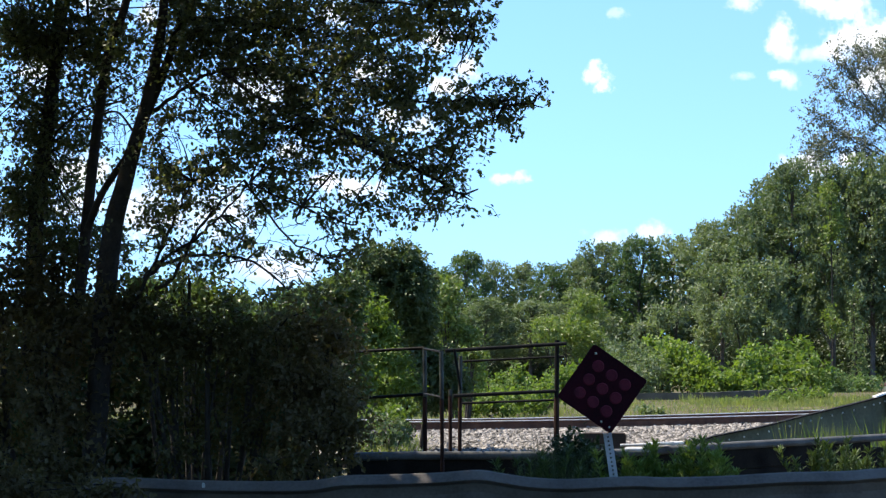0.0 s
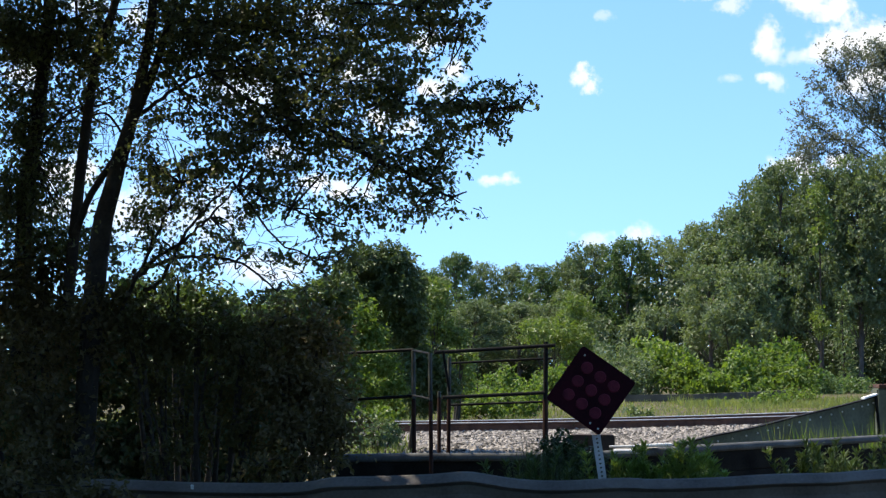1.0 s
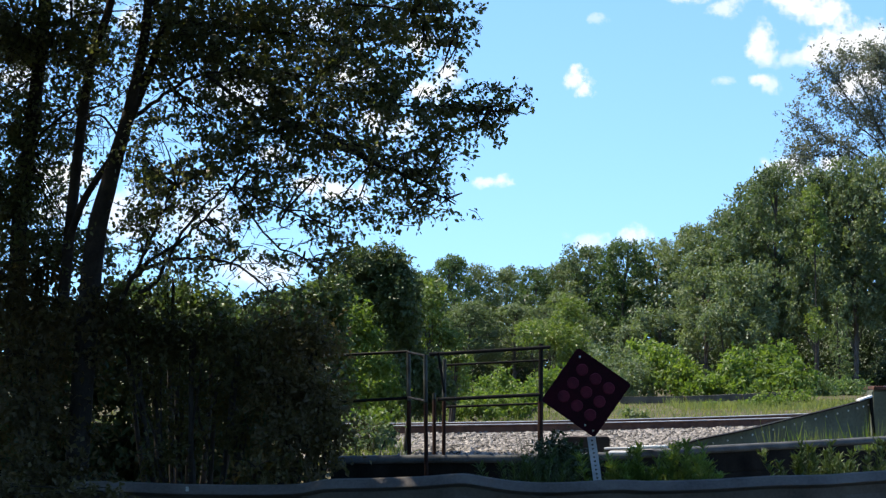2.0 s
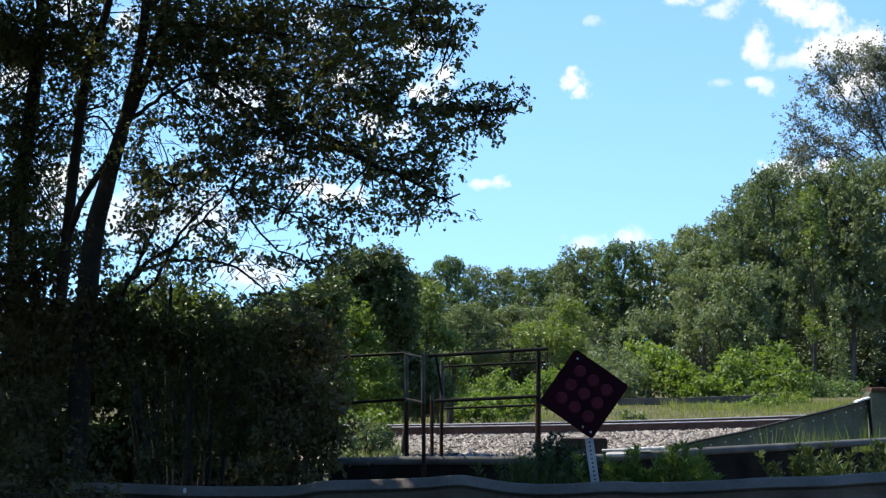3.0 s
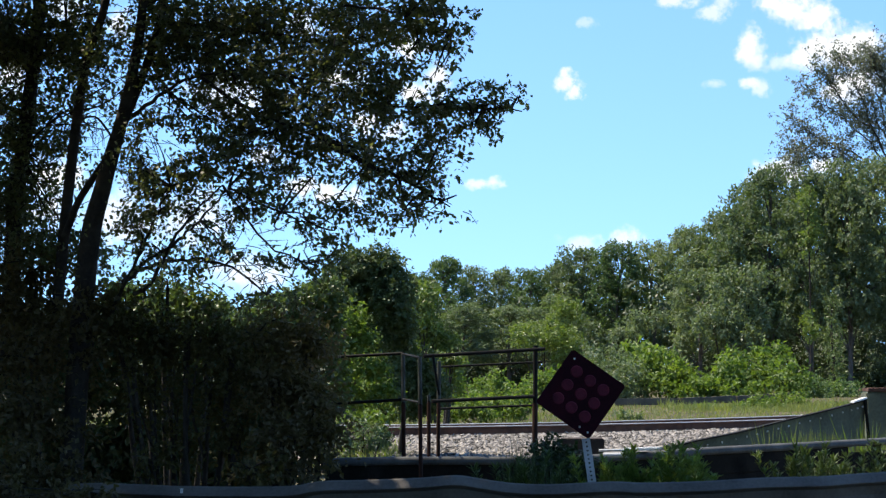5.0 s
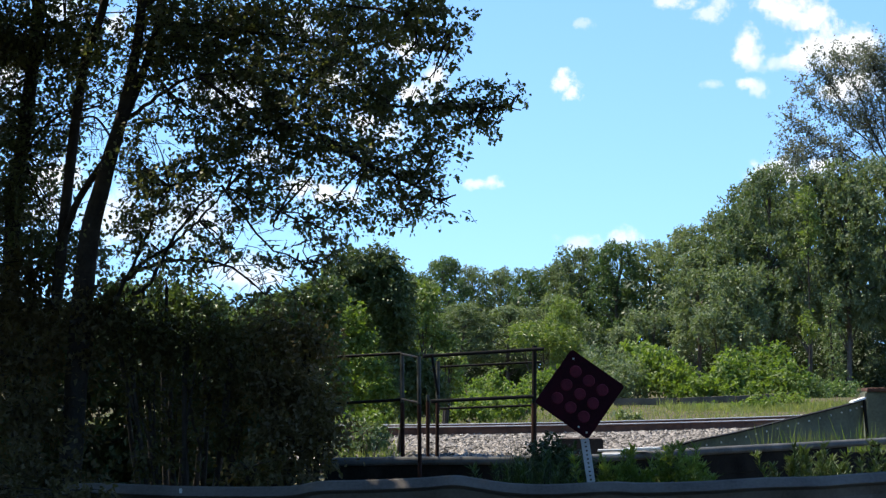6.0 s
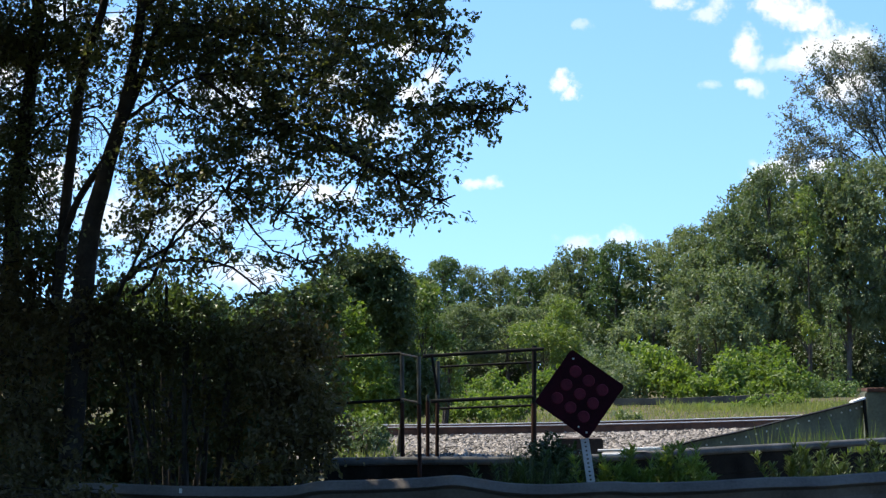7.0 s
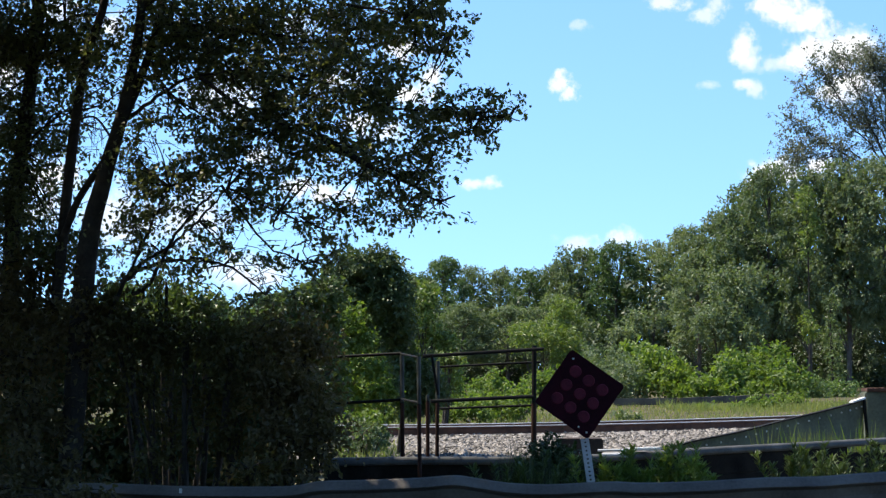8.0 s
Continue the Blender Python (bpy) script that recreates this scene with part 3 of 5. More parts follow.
# ---- woods ----
def woodland_tree(name, label, seed, high, wide, leaf, material, bark, layers=2.1, base=0.30, group=""):
    """A broad-leaved tree: tapered trunk, limbs to each lobe of the crown, leaves on twigs with gaps between the lobes."""
    rng = np.random.default_rng(seed)
    tree = thing(name, label, "tree", (0, 0, 0), group)
    limbs = Limbs()
    top = Vector((rng.normal(0, 0.2), rng.normal(0, 0.2), high * 0.9))
    trunk = limbs.limb([(0, 0, -0.2), (rng.normal(0, 0.12), 0, high * 0.35), (rng.normal(0, 0.2), 0, high * 0.65), top], 0.015 * high, 0.005 * high, 8, 4)
    lobes = []
    count = 64
    for i in range(count):
        t = base + (1 - base) * (i + rng.random()) / count
        k = (t - base) / (1 - base)
        spread = wide * 0.5 * min(1.0, 0.55 + 1.1 * k) * math.sqrt(max(0.03, 1 - k ** 2.6))
        a = i * 2.4 + rng.uniform(-0.5, 0.5)
        rad = spread * rng.uniform(0.35, 1.0)
        r = wide * rng.uniform(0.065, 0.125)
        c = Vector((math.cos(a) * rad, math.sin(a) * rad, min(high * t, high - r * 0.7) + rng.normal(0, 0.15)))
        lobes.append((c.x, c.y, c.z, r, r * rng.uniform(0.6, 0.95), rng.uniform(0.8, 1.2)))
        if i % 3 == 0:
            root = trunk[min(len(trunk) - 1, int(max(0.1, t - 0.15) * len(trunk)))]
            limbs.limb([root, root.lerp(c, 0.5) + Vector((0, 0, 0.25)), c], 0.005 * high, 0.015, 5, 3)
    limbs.make("trunk", bark, tree)
    v, q = sprays(rng, lobes, leaf, 8, 1.0, layers * 1.4, None, 0.18, 0.45, 1.0)
    soup("crown", v, q, material, tree)
    return tree


def place(ob, m):
    ob.matrix_basis = m


def scaled(x, y, z, turn, sx, sz):
    return pose(x, y, z, 0, 0, turn) @ Matrix.Diagonal((sx, sx, sz, 1))


WOOD_H, WOOD_W = 9.0, 5.0
kinds = [woodland_tree("woodland_tree", "dense green broad-leaved tree at the woodland edge", 100 + i, WOOD_H, WOOD_W, 0.15,
                       LEAF_WOOD if i not in (2, 4, 5) else LEAF_PALE, BARK_GREY, group="woodland trees") for i in range(6)]
BACK = [(-17.792, 125, 5.83, 4.06), (-14.768, 122, 5.35, 3.96), (-12.57, 126, 4.77, 3.46), (-9.737, 124, 5.17, 3.72), (-7.004, 125, 5.89, 4.69), (-4.034, 130, 7, 4.88), (-1.409, 128, 6.27, 3.84), (0.092, 122, 7.03, 3.2), (1.608, 126, 6.69, 3.15), (3.235, 128, 6.55, 3.2),
        (4.685, 124, 6.45, 3.1), (6.338, 126, 6.82, 3.46), (7.636, 124, 7.6, 4.03), (9.347, 122, 7.8, 3.96), (11.363, 124, 7.97, 4.03), (13.17, 122, 8.62, 3.96),
        (14.761, 120, 9.1, 4.2), (16.696, 122, 10.9, 4.58), (24.695, 115, 11.81, 5.17), (21.1, 119, 10.9, 5.2), (18.6, 121, 10.2, 5.0)]
FRONT = [(-4.968, 108, 4.11, 3.78), (0.936, 104, 4.01, 3.12), (3.074, 106, 3.93, 3.44), (5.127, 102, 4.33, 3.06), 
         (11.515, 102, 6.25, 3.57), (12.925, 100, 7.4, 3.75), (14.318, 100, 9.9, 3.75), (15.875, 98, 9.44, 3.67), (17.421, 97, 9.94, 3.88), (19.126, 97, 10.07, 4.12)]
# unseen trees added beside and behind the camera; they keep sun and sky light off the road
SHADE_ROUND = [(-9.3, 21, 12.3, 7), (-8.5, 17, 12, 7), (-10, 11, 13, 8), (-9, 4, 12, 7), (-11, -4, 13, 8), (-6, -9, 12, 7), (11, -3, 13, 8), (-2, -15, 13, 8), (5, -16, 13, 8), (-13, -13, 13, 8)]
# unseen tall trees added for shade; their crowns hang over the road
road_tree = woodland_tree("road_tree", "unseen tall broad-leaved tree, added so that its crown shades the road", 140, 13.0, 8.0, 0.24, LEAF_WOOD, BARK, 2.2, 0.42, "road trees")
for x, y, turn, k in ((5.5, 6, 40, 1.0), (-5, 10, 100, 1.05), (-4.4, 17.2, 150, 0.95), (-5.5, -1, 250, 1.1), (-7.5, 14, 10, 1.0)):
    copy_thing(road_tree, scaled(x, y, 0, turn, k, k))
place(road_tree, scaled(-1.0, -6.0, 0, 0, 1.0, 1.0))
rng = np.random.default_rng(21)
spots = BACK + FRONT + SHADE_ROUND
for i, (x, y, hgt, wid) in enumerate(spots):
    m = scaled(x, y, float(height(0, y)) - 0.05, rng.uniform(0, 360), wid * 1.15 / WOOD_W, hgt / WOOD_H)
    if i < len(spots) - 6:
        copy_thing(kinds[(2, 4, 5)[i % 3] if 11 < x < 27 and y > 90 else (i * 5 + i // 6) % 6], m)
    else:
        place(kinds[i - len(spots) + 6], m)


# undergrowth and further trees that close the woods; their leaf colour carries the deep shade
def far_woods():
    rng = np.random.default_rng(77)
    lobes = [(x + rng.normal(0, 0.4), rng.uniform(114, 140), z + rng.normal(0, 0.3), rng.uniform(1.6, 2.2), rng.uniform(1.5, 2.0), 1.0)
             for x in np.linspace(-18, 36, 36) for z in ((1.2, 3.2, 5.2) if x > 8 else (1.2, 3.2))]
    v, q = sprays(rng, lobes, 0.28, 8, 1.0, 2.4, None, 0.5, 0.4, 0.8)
    tagged(soup("undergrowth", v, q, LEAF_SHADE), "dense dark undergrowth deep in the woods", "undergrowth", kind="stuff")


far_woods()


# bushes: lobed mounds of leaves on several stems
def bush(name, label, seed, lobes, leaf, material, layers=3.0, deep=1.0, per=8, reach=0.3, group="", category="bush", shell=0.45, skin=1.0, clump=True, every=1):
    rng = np.random.default_rng(seed)
    cx = sum(b[0] for b in lobes) / len(lobes)
    cy = sum(b[1] for b in lobes) / len(lobes)
    zb = float(height(cx, cy))
    ob = thing(name, label, category, (cx, cy, zb), group)
    local = [(a - cx, b - cy, c - zb, d, e, f) for a, b, c, d, e, f in lobes]
    for a, b, c, d, e, f in local[::every]:
        stems = Limbs()
        foot = Vector((a * 0.5, b * 0.5, -0.05))
        stems.limb([foot, (a * 0.8, b * 0.8, c * 0.5), (a, b, max(c, 0.1))], 0.035, 0.012, 5, 3)
        for _ in range(3):
            stems.limb([(a * 0.8, b * 0.8, c * 0.5), (a + rng.normal(0, d * 0.3), b, c), (a + rng.normal(0, d * 0.6), b + rng.normal(0, d * 0.4), c + e * rng.uniform(0, 0.8))], 0.014, 0.005, 4, 2)
        stems.make("stem", BARK, ob)
    if clump:
        small = []
        for a, b, c, d, e, f in local:
            for _ in range(16):
                n = Vector(rng.normal(size=3)).normalized()
                k = rng.uniform(0.24, 0.42)
                g = rng.uniform(0.5, 0.85)
                small.append((a + n.x * d * g, b + n.y * max(d, e) * deep * g, max(c + n.z * e * g, 0.05), d * k, e * k * 0.9, f))
        local = small
    v, q = sprays(rng, local, leaf, per, deep, layers, None, reach, shell, skin)
    soup("foliage", v, q, material, ob)
    return ob


bush("vine_bush", "sunlit vine-covered bush beside the track", 31,
     [(9.725, 72, 1.499, 1.08, 0.756, 1), (8.701, 71, 1.109, 0.799, 0.568, 1), (10.65, 71, 1.056, 0.799, 0.568, 1), (10.318, 73, 1.863, 0.73, 0.511, 1), (9.013, 70, 0.801, 1.05, 0.35, 0.9), (7.965, 70, 0.801, 0.525, 0.315, 0.8)],
     0.16, LEAF_VINE, 3.2, group="bushes beyond the track")
bush("vine_bush", "bright green bush behind the marker", 32,
     [(6.944, 73, 1.59, 0.821, 0.584, 1), (7.566, 72, 1.176, 0.54, 0.576, 1), (6.48, 75, 1.686, 0.656, 0.75, 0.9), (7.115, 72, 0.871, 0.9, 0.432, 0.9)],
     0.16, LEAF_VINE, 3.2, group="bushes beyond the track")
bush("shrub", "grey-green shrub beyond the track", 33,
     [(5.284, 74, 1.683, 0.74, 0.777, 1), (5.769, 72, 1.14, 0.72, 0.63, 1), (4.664, 73, 1.135, 0.73, 0.639, 1), (5.497, 72, 0.691, 0.9, 0.36, 1)],
     0.09, LEAF_PALE, 3.0, group="bushes beyond the track")
bush("vine_bush", "leafy bush behind the railing", 34,
     [(3.074, 70, 0.801, 0.7, 0.525, 1), (2.026, 70, 0.54, 0.875, 0.438, 0.9), (1.365, 72, 0.691, 0.54, 0.54, 0.9), (0.526, 68, 0.313, 0.765, 0.34, 0.9), (-2.206, 66, 0.594, 0.825, 0.66, 0.9), (-1.454, 62, 0.264, 0.62, 0.279, 0.8)],
     0.15, LEAF_VINE, 3.0, group="bushes beyond the track")
bush("vine_bush", "sunlit low bush close beside the far rail", 38,
     [(0.194, 48.5, 0.557, 0.412, 0.194, 1), (0.798, 48.5, 0.605, 0.436, 0.218, 1), (1.332, 49, 0.62, 0.416, 0.245, 1), (1.759, 50, 0.814, 0.325, 0.375, 1), (2.176, 51, 0.991, 0.332, 0.484, 1), (1.246, 52, 0.981, 0.182, 0.39, 0.8), (0.402, 52, 0.981, 0.156, 0.52, 0.6)],
     0.085, LEAF_VINE, 3.5, 0.8, 8, 0.16, group="bushes beyond the track")
bush("vine_bush", "leafy low bush beside the far rail", 39,
     [(-1.724, 48, 0.638, 0.408, 0.264, 1), (-1.185, 48, 0.603, 0.36, 0.216, 0.9), (-2.127, 49, 1.011, 0.416, 0.49, 1), (-1.639, 49, 1.499, 0.367, 0.416, 0.9), (-2.028, 49.5, 1.993, 0.446, 0.446, 0.9), (-1.44, 48.5, 1.016, 0.315, 0.315, 0.9), (-1.299, 50, 1.998, 0.325, 0.375, 0.8)],
     0.085, LEAF_MID, 3.5, 0.8, 8, 0.16, group="bushes beyond the track")
bush("sapling", "green leafy sapling at the woodland edge", 35,
     [(3.87, 88, 2.816, 1.1, 0.616, 1), (4.859, 90, 3.633, 0.787, 0.63, 1), (3.029, 86, 2.571, 0.645, 0.516, 0.9), (4.748, 88, 2.377, 0.88, 0.66, 0.9)],
     0.12, LEAF_MID, 3.0, group="bushes beyond the track")
bush("shrub", "vine-hung shrub at the woodland edge", 36,
     [(13.095, 80, 0.701, 0.6, 0.56, 1), (14.445, 82, 0.579, 0.718, 0.451, 0.9)],
     0.12, LEAF_WOOD, 3.0, group="bushes beyond the track")
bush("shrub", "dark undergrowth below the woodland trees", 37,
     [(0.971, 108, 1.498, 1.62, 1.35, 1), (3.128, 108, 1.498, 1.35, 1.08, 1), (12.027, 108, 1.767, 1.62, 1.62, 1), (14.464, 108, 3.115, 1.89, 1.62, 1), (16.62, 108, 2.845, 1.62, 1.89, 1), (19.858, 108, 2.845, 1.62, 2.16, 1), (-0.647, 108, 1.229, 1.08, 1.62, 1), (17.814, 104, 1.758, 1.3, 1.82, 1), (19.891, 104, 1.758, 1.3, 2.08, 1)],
     0.13, LEAF_SHADE, 3.0, group="bushes beyond the track")


bush("shrub", "pale grey-green young tree at the woodland edge", 45,
     [(11.649, 92, 3.908, 1.105, 1.335, 1), (12.463, 92, 4.944, 0.829, 0.829, 0.9), (10.881, 91, 3.199, 0.774, 0.82, 0.9), (11.857, 91, 2.744, 1.002, 0.638, 0.9), (12.913, 92, 3.563, 0.553, 0.921, 0.7)],
     0.14, LEAF_PALE, 2.4, group="bushes beyond the track")
bush("sapling", "slender yellow-green sapling among the woodland trees", 46,
     [(15.396, 95, 8.586, 0.333, 0.666, 0.8), (15.578, 95, 7.559, 0.333, 0.808, 0.8), (15.333, 95, 6.724, 0.285, 0.571, 0.6), (14.959, 92, 3.217, 0.368, 0.599, 0.5)],
     0.13, LEAF_MID, 2.4, group="bushes beyond the track", every=20)
bush("vine_bush", "grey vines hanging round a trunk at the woodland edge", 47,
     [(15.527, 90, 2.393, 0.248, 1.351, 0.8), (15.651, 90, 1.157, 0.36, 0.766, 0.9), (15.45, 90, 3.855, 0.203, 0.676, 0.5)],
     0.11, LEAF_IVY_SHADED, 1.8, group="bushes beyond the track")
bush("shrub", "small leafy shrub in front of the dark woods", 48,
     [(7.917, 92, 3.286, 0.506, 0.46, 0.9), (8.655, 92, 3.563, 0.414, 0.368, 0.7), (7.192, 91, 2.857, 0.455, 0.319, 0.8)],
     0.13, LEAF_PALE, 2.6, group="bushes beyond the track")


bush("vine_bush", "low green growth spilling over the timber barrier", 40,
     [(8.522, 62, 0.51, 0.403, 0.217, 1), (8.867, 61.5, 0.427, 0.369, 0.154, 0.9), (7.927, 61, 0.375, 0.366, 0.122, 0.8), (7.09, 61, 0.405, 0.305, 0.091, 0.6), (10.026, 64, 0.542, 0.352, 0.192, 0.9), (9.746, 65, 0.624, 0.26, 0.195, 0.8)],
     0.09, LEAF_VINE, 2.4, 0.6, 7, 0.16, group="bushes beyond the track")


# the tall, thin-leaved tree
def thin_tree():
    rng = np.random.default_rng(55)
    t = thing("tall_tree", "tall sparse tree with thin branches and small grey-green leaves", "tree", (20.989, 104, 0.455))
    base = Vector(t.location)
    base.z = 0.3
    t.location = base
    limbs = Limbs()
    def to(p):
        return Vector(p) - base
    limbs.limb([(0, 0, -0.2), to((20.951, 104, 6.697)), to((20.783, 104, 10.619)), to((20.523, 104, 13.241)), to((20.686, 104, 16.45))], 0.24, 0.035, 8)
    arms = [[(20.874, 104, 9.31), (19.146, 103.6, 10.923), (17.782, 103.2, 11.537), (16.667, 103, 12.193), (15.947, 103, 12.764)],
            [(20.824, 104, 9.571), (18.606, 103.5, 10.783), (16.968, 103, 11.128), (15.818, 102.6, 10.858)],
            [(20.705, 104, 10.619), (19.566, 104.4, 12.075), (18.598, 104.8, 13.173), (17.635, 105, 13.726), (16.903, 105, 14.628)],
            [(20.679, 104, 10.723), (19.811, 103.6, 12.412), (19.138, 103.4, 13.957), (18.49, 103.2, 15.186), (18.095, 103, 15.576)],
            [(20.59, 104, 12.191), (20.131, 104.5, 14.222), (19.728, 104.8, 15.663), (19.502, 105, 15.743)],
            [(19.81, 103.6, 12.359), (18.704, 103.2, 13.151), (17.825, 103, 14.378), (17.416, 103, 15.003)],
            [(20.525, 104, 13.504), (20.23, 103.6, 15.239), (19.976, 103.2, 15.813)],
            [(19.832, 103.8, 10.732), (18.27, 104.2, 11.792), (16.841, 104.6, 11.673), (16.319, 104.8, 11.534)]]
    arms += [[(20.783, 104, 10.619), (22.091, 104.5, 13.166), (22.751, 105, 15.61)], [(20.875, 104, 9.441), (22.643, 103.5, 11.566), (23.333, 103, 13.519)],
             [(20.623, 104, 15.344), (21.448, 104.4, 16.349)], [(20.967, 104, 8.264), (19.091, 102, 9.211), (17.184, 101, 9.542), (15.726, 100.4, 10.101)]]
    arms += [[(20.663, 104, 14.161), (19.898, 103.5, 15.226), (19.634, 103.2, 15.342)], [(20.74, 104, 11.536), (19.958, 103.4, 12.756), (19.578, 103, 13.519)], [(20.783, 104, 10.619), (20.283, 104.6, 11.673), (19.689, 105, 13.222)], [(20.549, 104, 13.241), (20.744, 103.6, 14.505), (20.309, 103.2, 15.29)]]
    lobes = []
    for arm in arms:
        pts = [to(p) for p in arm]
        line = limbs.limb(pts, 0.045 if len(arm) > 3 else 0.04, 0.012, 5, 5, 0.05, rng)
        n = len(line)
        for i, p in enumerate(line):
            if i < n * 0.15:
                continue
            ahead = (line[min(i + 1, n - 1)] - line[i - 1]).normalized()
            for _ in range(4):
                d = ahead * rng.uniform(0.1, 0.5) + Vector(rng.normal(0, 0.34, 3)) + Vector((0, 0, 0.08))
                limbs.limb([p, p + d * 0.5 + Vector(rng.normal(0, 0.05, 3)), p + d], 0.010, 0.004, 4, 2)
                for k in (0.65, 1.0):
                    q = p + d * k
                    lobes.append((q.x, q.y, q.z, rng.uniform(0.2, 0.36), rng.uniform(0.16, 0.3), 0.058))
    limbs.make("trunk", BARK, t)
    v, q = sprays(rng, lobes, 0.12, 6, 1.0, 2.6, None, 0.22)
    soup("crown", v, q, LEAF_GREY, t)


thin_tree()

# vine-covered dark tree between road and track: a domed top and a curtain of vines that hangs to the railing
bush("vine_tree", "dark vine-draped tree between road and track", 41,
     [(-0.527, 31, 1.359, 0.186, 0.434, 1.1), (-1.397, 31, 2.769, 0.264, 0.233, 1), (-0.839, 31, 2.894, 0.264, 0.295, 1.1), (-0.675, 31, 2.428, 0.233, 0.481, 1.1), (-0.962, 31, 2.567, 0.264, 0.341, 1), (-0.605, 31, 1.885, 0.202, 0.481, 1.1), (-1.118, 31, 2.956, 0.326, 0.233, 1.1), (-0.464, 31, 1.019, 0.171, 0.202, 1),
      (-0.248, 31, 1.328, 0.171, 0.326, 1.1), (-0.077, 31, 1.189, 0.116, 0.264, 1), (-0.209, 31, 0.988, 0.155, 0.155, 0.9), (-1.288, 31, 2.505, 0.31, 0.264, 1), (-0.869, 31, 2.102, 0.186, 0.326, 1)],
     0.06, LEAF_DRAPE, 6.0, 1.0, 8, 0.12, category="tree", every=20)
bush("vine_tree", "ivy-hung low tree behind the shaded shrubs", 43,
     [(-1.301, 28, 1.219, 0.112, 0.28, 0.7), (-1.738, 28, 2.268, 0.252, 0.21, 1), (-2.004, 28, 2.254, 0.252, 0.168, 1), (-1.569, 28, 2.023, 0.28, 0.238, 1), (-1.919, 28, 1.953, 0.308, 0.238, 1), (-2.339, 28, 2.044, 0.252, 0.168, 0.9), (-1.393, 28, 1.673, 0.182, 0.308, 0.9), (-1.486, 28, 2.408, 0.252, 0.224, 1)],
     0.07, LEAF_IVY_SHADED, 6.0, 1.0, 8, 0.12, category="tree", every=20)
bush("vine_bush", "half-lit leafy bush at the end of the railing", 42,
     [(-1.15, 32, 0.796, 0.352, 0.104, 0.9), (-1.224, 30.2, 2.207, 0.196, 0.227, 0.8), (-1.087, 30.2, 1.875, 0.181, 0.196, 0.9), (-1.299, 30.2, 1.8, 0.121, 0.166, 0.7), (-0.996, 30.2, 1.483, 0.227, 0.136, 0.9), (-0.815, 30.2, 1.197, 0.136, 0.136, 0.9), (-1.154, 30.4, 1.119, 0.167, 0.213, 0.7), (-1.307, 30.4, 1.452, 0.107, 0.228, 0.7)],
     0.075, LEAF_VINE, 3.0, 1.0, 8, 0.16, every=20)
bush("weed", "pale leafy weeds sprawling over the edge of the ballast", 49,
     [(-1.078, 30, 0.526, 0.24, 0.135, 0.7), (-0.837, 30.5, 0.571, 0.153, 0.107, 0.6), (-1.272, 30, 0.482, 0.135, 0.12, 0.6), (-1.053, 31.5, 0.65, 0.236, 0.095, 0.5)],
     0.06, LEAF_PALE, 2.2, 1.0, 7, 0.14, category="weed")
bush("vine_bush", "sunlit vine-covered bush beside the far rail", 44,
     [(-0.276, 46, 2.186, 0.299, 0.414, 1), (0.069, 46, 1.956, 0.23, 0.253, 0.8), (-0.449, 46, 2.761, 0.253, 0.53, 0.9), (0.184, 46, 1.439, 0.184, 0.506, 0.7), (0.124, 45, 1.609, 0.248, 0.18, 0.8)],
     0.085, LEAF_MID, 3.2, 0.8, 8, 0.16, group="bushes beyond the track")


